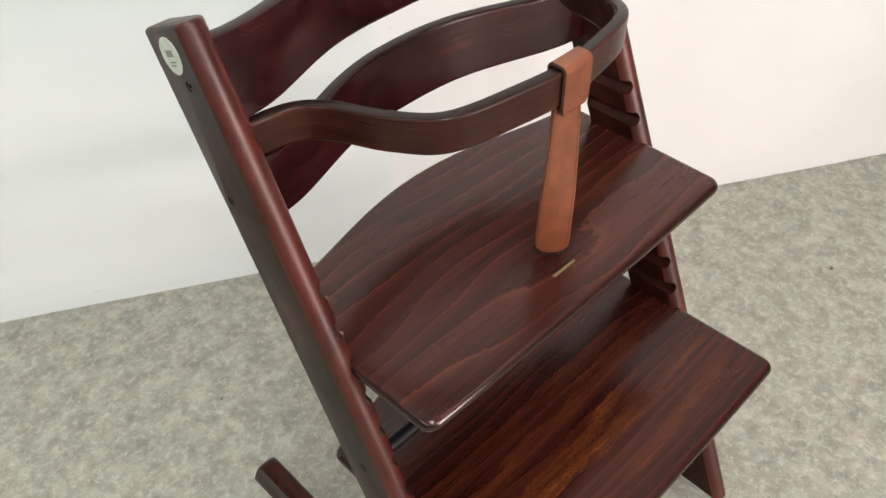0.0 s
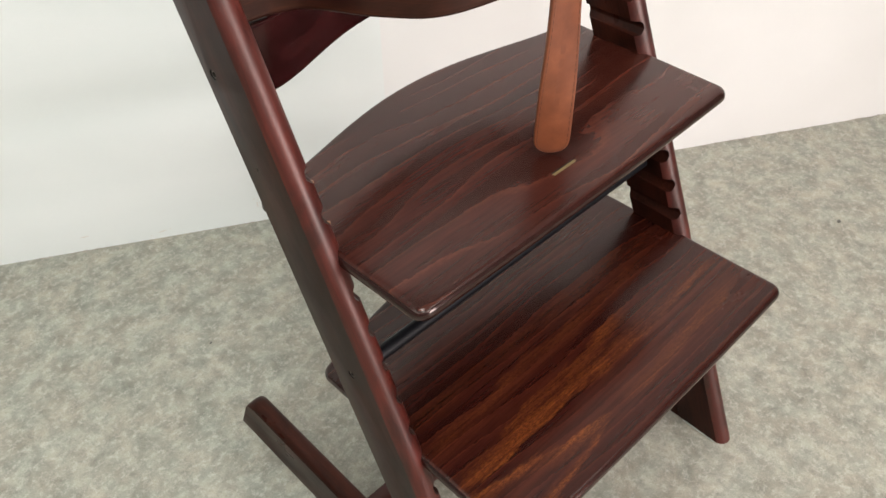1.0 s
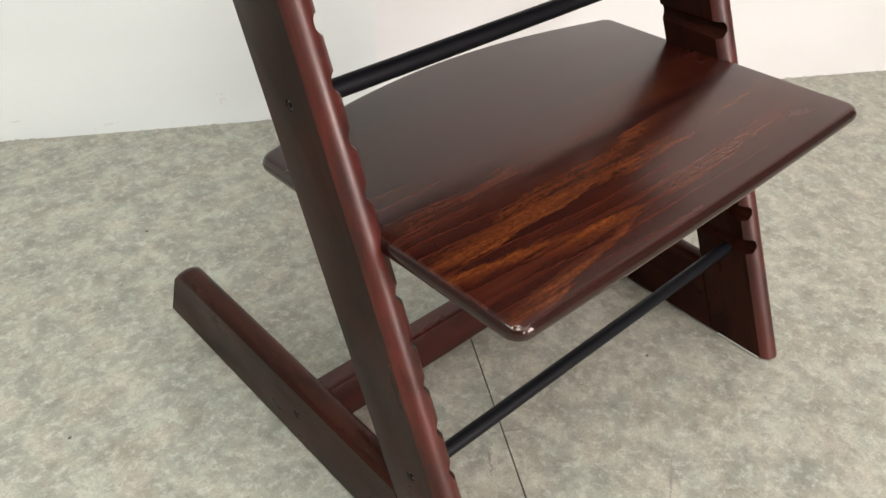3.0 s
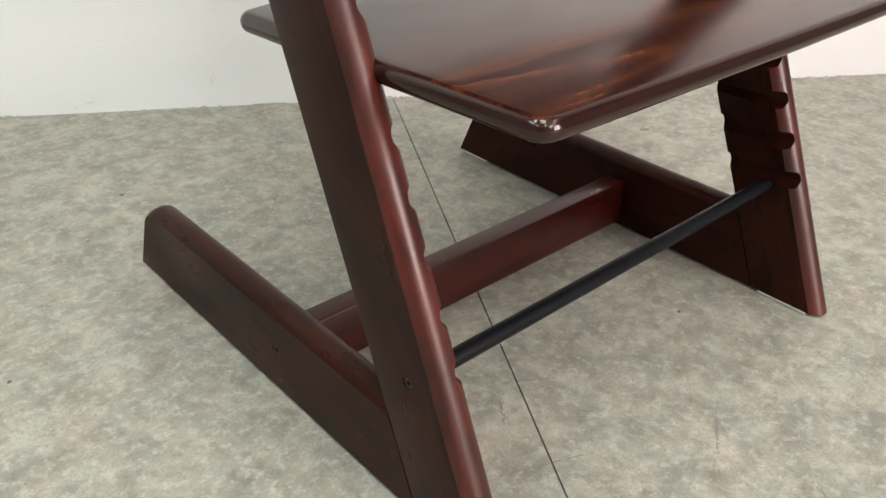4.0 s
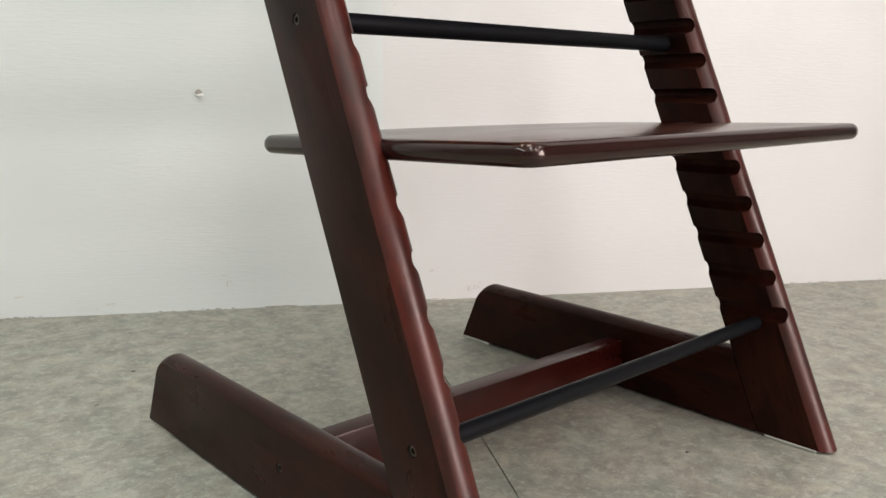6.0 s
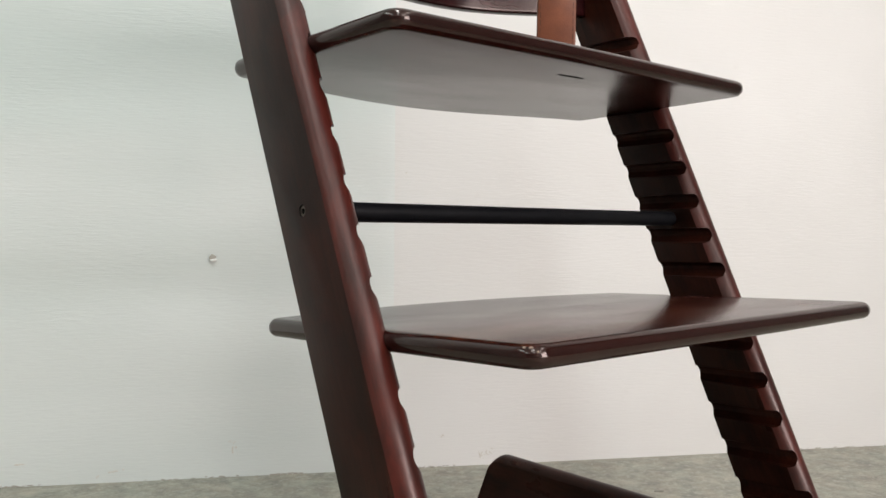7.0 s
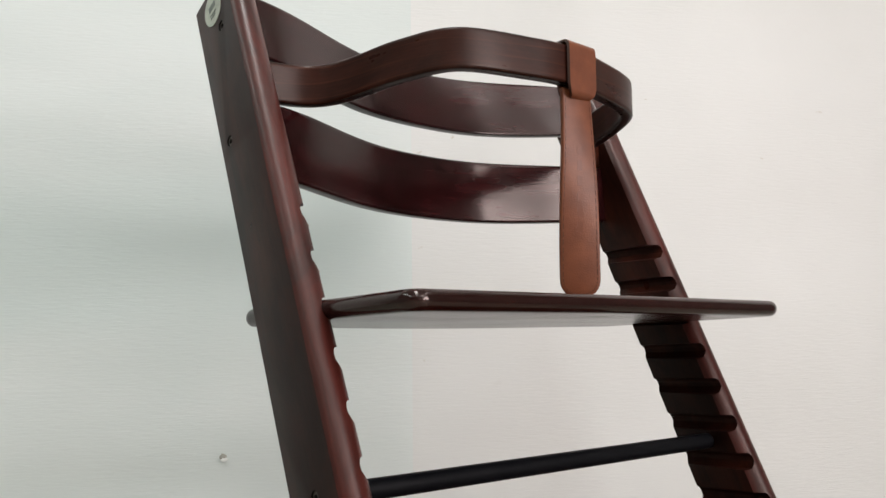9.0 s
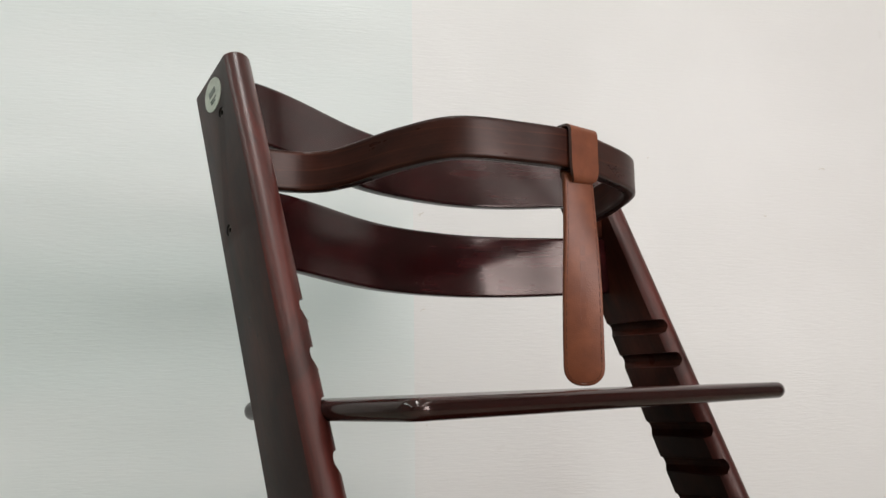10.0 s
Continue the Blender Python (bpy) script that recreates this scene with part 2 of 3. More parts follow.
def build_floor(nt, b):
    """Felt-like vinyl: curled pale and dark flecks over soft clouds."""
    v = mapped(nt, "Object", (1, 1, 1))
    tone = ramp(nt, [(0.32, (0.222, 0.217, 0.189)), (0.50, (0.312, 0.302, 0.263)), (0.68, (0.410, 0.394, 0.343))])
    nt.links.new(noise_of(nt, v, 27, 5, 0.62, 0.4), tone.inputs[0])
    hue = ramp(nt, [(0.38, (0.955, 1.0, 0.955)), (0.62, (1.035, 0.995, 0.925))])
    nt.links.new(noise_of(nt, mapped(nt, "Object", (24, 24, 24), (7, 3, 1)), 1.0, 4, 0.6), hue.inputs[0])
    col = mix(nt, 1.0, tone.outputs[0], hue.outputs[0], "MULTIPLY")
    shade = noise_of(nt, mapped(nt, "Object", (62, 62, 62), (4, 2, 0)), 1.0, 8, 0.72, 0.2)
    dim = ramp(nt, [(0.50, 0.0), (0.72, 0.80)])
    nt.links.new(shade, dim.inputs[0])
    col = mix(nt, dim.outputs[0], col, (0.178, 0.178, 0.154))
    clouds = noise_of(nt, mapped(nt, "Object", (88, 88, 88), (0, 5, 0)), 1.0, 7, 0.72, 0.15)
    pale = ramp(nt, [(0.49, 0.0), (0.64, 0.62), (0.76, 0.85)])
    nt.links.new(clouds, pale.inputs[0])
    col = mix(nt, pale.outputs[0], col, (0.505, 0.488, 0.425))
    curl = noise_of(nt, mapped(nt, "Object", (210, 210, 210), (3, 1, 6)), 1.0, 6, 0.68, 0.2)
    dark = ramp(nt, [(0.56, 0.0), (0.70, 0.55)])
    nt.links.new(curl, dark.inputs[0])
    col = mix(nt, dark.outputs[0], col, (0.185, 0.184, 0.158))
    fine = noise_of(nt, v, 430, 5, 0.75)
    f = ramp(nt, [(0.30, (0.66, 0.66, 0.64)), (0.5, (0.98, 0.98, 0.98)), (0.68, (1.20, 1.20, 1.19))])
    nt.links.new(fine, f.inputs[0])
    col = mix(nt, 0.6, col, f.outputs[0], "MULTIPLY")
    nt.links.new(col, b.inputs["Base Color"])
    r = ramp(nt, [(0.3, 0.42), (0.7, 0.6)])
    nt.links.new(clouds, r.inputs[0])
    nt.links.new(r.outputs[0], b.inputs["Roughness"])
    bump(nt, b, fine, 0.15, 0.0006)


mat_floor = material("vinyl_floor", build_floor, Specular_IOR_Level=0.4)
mat_seam = material("seam_dirt", None, Base_Color=(0.035, 0.032, 0.028, 1), Roughness=0.9)
mat_mark = material("floor_dirt", None, Base_Color=(0.11, 0.105, 0.095, 1), Roughness=0.8)


def paper(low, high, stretch=(3, 3, 3), shade_tint=None):
    def build(nt, b):
        v = mapped(nt, "Object", (1, 1, 1))
        tone = ramp(nt, [(0.38, low), (0.62, high)])
        nt.links.new(noise_of(nt, mapped(nt, "Object", stretch, (0.4, 0.0, 0.1)), 1.0, 3, 0.5), tone.inputs[0])
        stain = ramp(nt, [(0.70, 0.0), (0.80, 0.3)])
        nt.links.new(noise_of(nt, mapped(nt, "Object", (14, 14, 14), (1, 5, 2)), 1.0, 3), stain.inputs[0])
        col = mix(nt, stain.outputs[0], tone.outputs[0], (0.60, 0.58, 0.53))
        if shade_tint:
            # greenish band of shade put into the paper's colour, uneven along its edges
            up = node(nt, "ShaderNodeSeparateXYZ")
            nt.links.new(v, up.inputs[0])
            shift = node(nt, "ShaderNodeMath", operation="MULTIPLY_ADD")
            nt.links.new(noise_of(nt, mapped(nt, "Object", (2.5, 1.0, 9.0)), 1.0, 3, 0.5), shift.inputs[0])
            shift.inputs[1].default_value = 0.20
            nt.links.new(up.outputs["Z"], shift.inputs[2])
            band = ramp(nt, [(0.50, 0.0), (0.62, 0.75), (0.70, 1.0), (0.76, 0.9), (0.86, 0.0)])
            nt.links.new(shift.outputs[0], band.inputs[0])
            col = mix(nt, band.outputs[0], col, shade_tint)
        nt.links.new(col, b.inputs["Base Color"])
        ribs = noise_of(nt, mapped(nt, "Object", (40, 1, 330)), 1.0, 3, 0.6)
        r = ramp(nt, [(0.3, 0.34), (0.7, 0.46)])
        nt.links.new(noise_of(nt, v, 25, 4), r.inputs[0])
        nt.links.new(r.outputs[0], b.inputs["Roughness"])
        bump(nt, b, ribs, 0.28, 0.0013)

    return build


build_wall = paper((0.792, 0.789, 0.771), (0.830, 0.829, 0.813))
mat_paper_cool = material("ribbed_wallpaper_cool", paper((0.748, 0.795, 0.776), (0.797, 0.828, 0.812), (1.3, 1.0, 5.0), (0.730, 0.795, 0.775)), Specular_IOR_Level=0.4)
mat_wall = material("ribbed_wallpaper", build_wall, Specular_IOR_Level=0.4)
mat_plain = material("ceiling_paint", build_wall, Specular_IOR_Level=0.2)


def build_far(nt, b):
    tone = ramp(nt, [(0.3, (0.20, 0.195, 0.185)), (0.7, (0.25, 0.245, 0.232))])
    nt.links.new(noise_of(nt, mapped(nt, "Object", (1, 1, 1)), 2.0, 4), tone.inputs[0])
    nt.links.new(tone.outputs[0], b.inputs["Base Color"])


mat_far = material("grey_paint", build_far, Roughness=0.7)
mat_wallmark = material("wall_scuff", None, Base_Color=(0.42, 0.40, 0.35, 1), Roughness=0.8)
mat_lamp = material("lamp_housing", None, Base_Color=(0.8, 0.8, 0.8, 1), Roughness=0.5)


# ---- mesh helpers ----
def to_mesh(name, bm, mats, angle=35.0):
    bmesh.ops.recalc_face_normals(bm, faces=bm.faces)
    me = bpy.data.meshes.new(name)
    bm.to_mesh(me)
    bm.free()
    for m in mats if isinstance(mats, (list, tuple)) else [mats]:
        me.materials.append(m)
    for f in me.polygons:
        f.use_smooth = True
    me.set_sharp_from_angle(angle=radians(angle))
    return me


def part(name, bm, mats, parent=None, label="", angle=35.0):
    """A bmesh as one mesh object under a thing or a part."""
    me = bm if isinstance(bm, bpy.types.Mesh) else to_mesh(name, bm, mats, angle)
    ob = new(name, me)
    ob.parent = parent
    return tagged(ob, label)


def thing(name, label, category, group="", kind="", at=(0, 0, 0)):
    ob = new(name)
    ob.location = at
    return tagged(ob, label, category, group, kind)


def box(bm, lo, hi, bevel=0.0, seg=2):
    r = bmesh.ops.create_cube(bm, size=1.0)
    for v in r["verts"]:
        v.co = Vector([lo[i] + (v.co[i] + 0.5) * (hi[i] - lo[i]) for i in range(3)])
    if bevel:
        es = {e for v in r["verts"] for e in v.link_edges}
        bmesh.ops.bevel(bm, geom=list(es), offset=bevel, segments=seg, affect="EDGES", profile=0.5)


def rings_mesh(rings, closed_caps=True, uv=None):
    """A skin over rings of places, each ring closed; uv: a function of ring and corner."""
    bm = bmesh.new()
    vs = [[bm.verts.new(p) for p in ring] for ring in rings]
    n = len(rings[0])
    lay = bm.loops.layers.uv.new("UVMap") if uv else None
    for i in range(len(rings) - 1):
        for j in range(n):
            k = (j + 1) % n
            f = bm.faces.new((vs[i][j], vs[i][k], vs[i + 1][k], vs[i + 1][j]))
            if lay:
                for lp, (a, c) in zip(f.loops, ((i, j), (i, j + 1), (i + 1, j + 1), (i + 1, j))):
                    lp[lay].uv = uv(a, c)
    if closed_caps:
        bm.faces.new(vs[0][::-1])
        bm.faces.new(vs[-1])
    return bm


def cylinder(bm, a, b, radius, seg=20):
    a, b = Vector(a), Vector(b)
    r = bmesh.ops.create_cone(bm, cap_ends=True, segments=seg, radius1=radius, radius2=radius, depth=(b - a).length)
    q = (b - a).to_track_quat("Z", "Y").to_matrix().to_4x4()
    bmesh.ops.transform(bm, matrix=Matrix.Translation((a + b) / 2) @ q, verts=r["verts"])


def carved(me, cutter_bm, mat_inside=None, angle=35.0):
    """The mesh with the cutter taken out of it."""
    cm = bpy.data.meshes.new("cutter")
    bmesh.ops.recalc_face_normals(cutter_bm, faces=cutter_bm.faces)
    cutter_bm.to_mesh(cm)
    cutter_bm.free()
    if mat_inside:
        cm.materials.append(mat_inside)
    a, c = new("carve", me), new("cutter", cm)
    mod = a.modifiers.new("cut", "BOOLEAN")
    mod.object, mod.operation, mod.solver, mod.material_mode = c, "DIFFERENCE", "EXACT", "TRANSFER"
    dg = bpy.context.evaluated_depsgraph_get()
    out = bpy.data.meshes.new_from_object(a.evaluated_get(dg))
    for ob in (a, c):
        bpy.data.objects.remove(ob)
    for f in out.polygons:
        f.use_smooth = True
    out.set_sharp_from_angle(angle=radians(angle))
    return out


def fillet(points, corners, r, seg=5):
    """A closed outline in the plan with the named corners rounded."""
    out = []
    for i, p in enumerate(points):
        p = Vector(p)
        if i not in corners:
            out.append(p)
            continue
        a = (Vector(points[i - 1]) - p).normalized()
        c = (Vector(points[(i + 1) % len(points)]) - p).normalized()
        half = a.angle(c) / 2
        d = r / math.tan(half)
        centre = p + (a + c).normalized() * (r / math.sin(half))
        s, e = p + a * d - centre, p + c * d - centre
        turn = s.angle_signed(e)
        for k in range(seg + 1):
            t = -turn * k / seg
            out.append(centre + Vector((s.x * math.cos(t) - s.y * math.sin(t), s.x * math.sin(t) + s.y * math.cos(t))))
    return out


def rounded_plate(outline, thick, edge, seg=5):
    """A flat plate over a plan outline, its rim rounded top and bottom; its middle lies at z = 0."""
    n = len(outline)
    area = sum(outline[i].x * outline[(i + 1) % n].y - outline[(i + 1) % n].x * outline[i].y for i in range(n))
    normals = []
    for i in range(n):
        t = (outline[(i + 1) % n] - outline[i - 1]).normalized()
        normals.append(Vector((t.y, -t.x)) if area > 0 else Vector((-t.y, t.x)))
    rings = []
    prof = []
    for k in range(seg + 1):
        a = math.pi / 2 * k / seg
        prof.append((edge * (1 - math.sin(a)), -thick / 2 + edge * (1 - math.cos(a))))
    prof += [(i, -z) for i, z in prof[::-1]]
    for inset, z in prof:
        rings.append([(p.x - q.x * inset, p.y - q.y * inset, z) for p, q in zip(outline, normals)])
    return rings_mesh(rings)


def strip(bottom, top, across, thick, r=0.0024, seg=3):
    """A bent board: two rows of places for its lower and upper edge, and the way of its thickness at each."""
    rings, lens, run = [], [], 0.0
    last = None
    for lo, hi, n in zip(bottom, top, across):
        lo, hi, n = Vector(lo), Vector(hi), Vector(n)
        up = (hi - lo).normalized()
        h = (hi - lo).length
        mid = (lo + hi) / 2
        run += (mid - last).length if last else 0.0
        last = mid
        lens.append(run)
        ring = []
        for sx, sz, a0 in ((1, 1, 0), (-1, 1, 90), (-1, -1, 180), (1, -1, 270)):
            for k in range(seg + 1):
                a = radians(a0 + 90 * k / seg)
                ring.append(mid + n * (sx * (thick / 2 - r) + r * math.cos(a)) + up * (sz * (h / 2 - r) + r * math.sin(a)))
            if sx != sz:                        # keeps the broad faces flat up to their rounded edges
                ring += [mid + n * (sx * thick / 2) + up * (side * (h / 2 - r - 0.0012)) for side in (sz, -sz)]
        rings.append(ring)
    m = len(rings[0])
    girth = [0.0]
    for j in range(m):
        girth.append(girth[-1] + (rings[0][(j + 1) % m] - rings[0][j]).length)
    bm = rings_mesh(rings, uv=lambda i, j: (lens[i], girth[j]))
    bm.faces.ensure_lookup_table()
    for i in range((len(rings) - 1) * m):       # the layered edges, above and below
        if seg - 1 <= i % m % (m // 2) <= seg + 1:
            bm.faces[i].material_index = 1
    return bm


# ---- floor, walls, ceiling ----
def quad_slab(corners, z0, z1):
    bm = bmesh.new()
    a = [bm.verts.new((c[0], c[1], z0)) for c in corners]
    b = [bm.verts.new((c[0], c[1], z1)) for c in corners]
    bm.faces.new(a[::-1])
    bm.faces.new(b)
    for i in range(len(a)):
        j = (i + 1) % len(a)
        bm.faces.new((a[i], a[j], b[j], b[i]))
    return bm


SEAM = 0.279            # where the floor sheets meet, metres along the wall
floor = part("floor", quad_slab([room(-SIDE, 0), room(SIDE, 0), room(SIDE, DEEP), room(-SIDE, DEEP)], -0.1, -0.003), mat_seam)
tagged(floor, "grey mottled vinyl sheet floor with a thin dark seam", "floor", kind="structure")
for a, b in ((-SIDE, SEAM - 0.0007), (SEAM + 0.0007, SIDE)):
    part("sheet", quad_slab([room(a, 0), room(b, 0), room(b, DEEP), room(a, DEEP)], -0.0028, 0.0), mat_floor, floor)


def wall(name, a, b, label, mat, hole=None):
    """A wall whose inner face runs from a to b; its thickness lies on the right-hand side of that way."""
    d = (b - a).normalized()
    length = (b - a).length
    bm = bmesh.new()
    if hole:
        x0, x1, z0, z1 = DEEP - hole[1], DEEP - hole[0], hole[2], hole[3]
        box(bm, (0, -THICK, -0.1), (x0, 0, CEILING))
        box(bm, (x1, -THICK, -0.1), (length, 0, CEILING))
        box(bm, (x0, -THICK, -0.1), (x1, 0, z0))
        box(bm, (x0, -THICK, z1), (x1, 0, CEILING))
    else:
        box(bm, (0, -THICK, -0.1), (length, 0, CEILING))
    ob = part(name, bm, mat)
    ob.matrix_world = Matrix.Translation((a.x, a.y, 0)) @ Matrix.Rotation(math.atan2(d.y, d.x), 4, "Z")
    return tagged(ob, label, "wall", kind="structure")


def window_frame(hole):
    x0, x1, z0, z1 = DEEP - hole[1], DEEP - hole[0], hole[2], hole[3]
    bm = bmesh.new()
    t = 0.055
    for lo, hi in (((x0, z0), (x0 + t, z1)), ((x1 - t, z0), (x1, z1)), ((x0 + t, z0), (x1 - t, z0 + t)), ((x0 + t, z1 - t), (x1 - t, z1)),
                   (((x0 + x1) / 2 - 0.03, z0 + t), ((x0 + x1) / 2 + 0.03, z1 - t))):
        box(bm, (lo[0], -0.045, lo[1]), (hi[0], -0.003, hi[1]), 0.004, 1)
    return bm


back = wall("wall_back", room(SIDE, -0.015), room(-SIDE, -0.015), "off-white wall papered in finely ribbed vinyl wallpaper", mat_far)
PAPER_JOINT = 0.257         # where two lengths of wallpaper meet, metres along the wall


WARPS = ((0.61, 0.075, 0.0035, 0.27), (0.435, 0.022, 0.0014, 0.075), (0.305, 0.030, 0.0020, 0.10), (0.15, 0.025, 0.0015, 0.09))    # swells: height, width, depth, where it lies back


def wallpaper(a, b, mat, label, wave, warp):
    """A length of paper from a to b along the wall; wave, warp: how far it buckles and swells off the wall."""
    nx, nz = max(2, int((b - a) / 0.03)), 160
    bm = bmesh.new()
    rows = []
    for i in range(nx + 1):
        u = a + (b - a) * i / nx
        col = []
        for j in range(nz + 1):
            z = CEILING * j / nz
            edge = min(1.0, z / 0.05, (CEILING - z) / 0.05, (u - a) / 0.05, (b - u) / 0.05)
            h = max(0.0, edge) * warp * sum(d * (math.tanh((z - c) / w) - math.tanh((z - c - gap) / w)) for c, w, d, gap in WARPS)
            h += wave * max(0.0, edge) * noise.noise((u * 1.7 + 4.0, z * 7.0, 2.3)) + wave * 0.5 * max(0.0, edge) * noise.noise((u * 3.5, z * 15.0, 7.7))
            col.append(bm.verts.new(room(u, h, z)))
        rows.append(col)
    for i in range(nx):
        for j in range(nz):
            bm.faces.new((rows[i][j], rows[i + 1][j], rows[i + 1][j + 1], rows[i][j + 1]))
    me = bpy.data.meshes.new("wallpaper")
    bm.to_mesh(me)
    bm.free()
    me.materials.append(mat)
    for f in me.polygons:
        f.use_smooth = True
    turn = Matrix.Translation(WALL_O) @ Matrix.Rotation(math.atan2(WALL_D.y, WALL_D.x), 4, "Z")
    me.transform(turn.inverted())
    ob = new("wallpaper", me)
    ob.parent = back
    ob.matrix_parent_inverse = back.matrix_world.inverted()
    ob.matrix_basis = turn
    return tagged(ob, label)


bpy.context.view_layer.update()
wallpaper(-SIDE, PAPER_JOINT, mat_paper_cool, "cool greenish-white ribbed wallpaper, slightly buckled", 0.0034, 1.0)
wallpaper(PAPER_JOINT, SIDE, mat_wall, "warm off-white ribbed wallpaper", 0.0005, 0.0)
wall("wall_left", room(-SIDE, 0), room(-SIDE, DEEP), "plain grey wall closing the room", mat_far)
wall("wall_front", room(-SIDE, DEEP), room(SIDE, DEEP), "plain grey wall closing the room", mat_far)
right = wall("wall_right", room(SIDE, DEEP), room(SIDE, 0), "plain grey wall with a wide window", mat_far, WIN)
window = part("window_1", window_frame(WIN), mat_lamp)
window.matrix_world = right.matrix_world
tagged(window, "white-framed window letting in daylight", "window", kind="structure")
ceiling = part("ceiling", quad_slab([room(-SIDE, 0), room(SIDE, 0), room(SIDE, DEEP), room(-SIDE, DEEP)], CEILING, CEILING + 0.1), mat_plain)
tagged(ceiling, "plain off-white ceiling", "ceiling", kind="structure")

# ---- the high chair ----
HALF, SIDE_T = 0.2240, 0.024                 # half the chair's width, thickness of its sides
INNER = HALF - SIDE_T
AXIS = Vector((0, 0.4070, 0.9134))          # along the uprights
FRONT = Vector((0, -0.9134, 0.4070))        # out of their front edge
BACK_Y = -0.1165                            # where the back of an upright meets the floor
FACE, NOSE, LENGTH, FOOT_Z = 0.0555, 0.0082, 0.8060, 0.003
GROOVE0, STEP, SLOPE = 0.4828, 0.0330, 0.026   # highest used groove, their spacing, their fall to the back
PLATE_T = 0.0135

chair = thing("high_chair", "dark red-brown stained wooden high chair with a bent safety rail", "chair")


def groove_y(z):
    """The middle of an upright at that height."""
    return BACK_Y + 0.4456 * z - 0.034


def arch(half, rise, seg=16):
    """The rounded edge of a board: a flat arc from one face to the other that meets both at a crisp corner."""
    start = radians(18)
    out = []
    for k in range(seg + 1):
        a = start + (math.pi - 2 * start) * k / seg
        out.append((half * math.cos(a) / math.cos(start), rise * (math.sin(a) - math.sin(start)) / (1 - math.sin(start))))
    return out


def upright(side):
    """A slanting side board with a rounded front edge and a row of grooves in its inner face. side: -1 left, 1 right."""
    m = Matrix.Identity(4)
    m.col[0][:3], m.col[1][:3], m.col[2][:3] = AXIS, (-1, 0, 0), FRONT
    m.translation = (side * (HALF - SIDE_T / 2), BACK_Y, 0)
    w = SIDE_T / 2
    prof = [(w - 0.0012 + 0.0012 * math.cos(radians(270 + 30 * k)), 0.0012 + 0.0012 * math.sin(radians(270 + 30 * k))) for k in range(4)]
    prof += [(x, FACE + h - 0.001 * (1 + x * side / w)) for x, h in arch(w, NOSE)]
    prof += [(-w + 0.0012 - 0.0012 * math.cos(radians(30 * k)), 0.0012 - 0.0012 * math.sin(radians(30 * k))) for k in range(4)]
    rings = []
    # the foot is cut level with the floor
    rings.append([((FOOT_Z - FRONT.z * z) / AXIS.z, y, z) for y, z in prof])
    for s in (0.08, 0.25, 0.45, 0.65, LENGTH - 0.0035):
        rings.append([(s, y, z) for y, z in prof])
    cz = FACE * 0.55
    for k in range(1, 5):
        a = math.pi / 2 * k / 4
        g = 0.0035 * (1 - math.cos(a))
        rings.append([(LENGTH - 0.0035 + 0.0035 * math.sin(a), y * (1 - g / w), cz + (z - cz) * (1 - g / 0.034)) for y, z in prof])
    me = to_mesh("upright", rings_mesh(rings), [mat_side, mat_lit_edge, mat_hole], 18)
    # the rounded front takes the copy with light in its colour
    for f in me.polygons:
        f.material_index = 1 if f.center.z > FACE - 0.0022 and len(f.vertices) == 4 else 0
    cut = bmesh.new()
    for k in range(-2, 12):
        g = GROOVE0 - STEP * k
        h, d = 0.0073, 0.0086
        # a flat upper lip, a round bottom and a lower lip that flares out; the groove runs shallower to the back
        shape = [(-0.0130, -h - 0.0045), (0.0008, -h - 0.0004), (d * 0.46, -h + 0.0012), (d * 0.78, -h + 0.0048), (d * 0.96, -0.0004), (d, 0.0030), (d * 0.90, 0.0056), (d * 0.72, h - 0.0003), (-0.0130, h)]
        yc = groove_y(g)
        ends = [[cut.verts.new((side * (INNER + x - 0.055 * (y - yc + 0.034)), y, g + z - SLOPE * (y - yc))) for x, z in shape] for y in (yc - 0.06, yc + 0.06)]
        cut.faces.new(ends[0])
        cut.faces.new(ends[1][::-1])
        for i in range(len(shape)):
            j = (i + 1) % len(shape)
            cut.faces.new((ends[0][i], ends[1][i], ends[1][j], ends[0][j]))
    bmesh.ops.transform(cut, matrix=m.inverted(), verts=cut.verts)
    me = carved(me, cut, None, 18)
    holes = bmesh.new()
    for y, z in SCREWS[:4]:
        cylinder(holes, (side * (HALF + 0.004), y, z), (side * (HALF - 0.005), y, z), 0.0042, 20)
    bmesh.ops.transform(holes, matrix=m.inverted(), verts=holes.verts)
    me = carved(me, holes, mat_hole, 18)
    ob = part("upright", me, None, chair)
    ob.matrix_world = m
    return ob


SCREWS = [(0.161, 0.710), (0.141, 0.613), (0.014, 0.367), (-0.104, 0.109), (0.052, 0.040)]
RUN_TOP, RUN_END = 0.0780, 0.2955


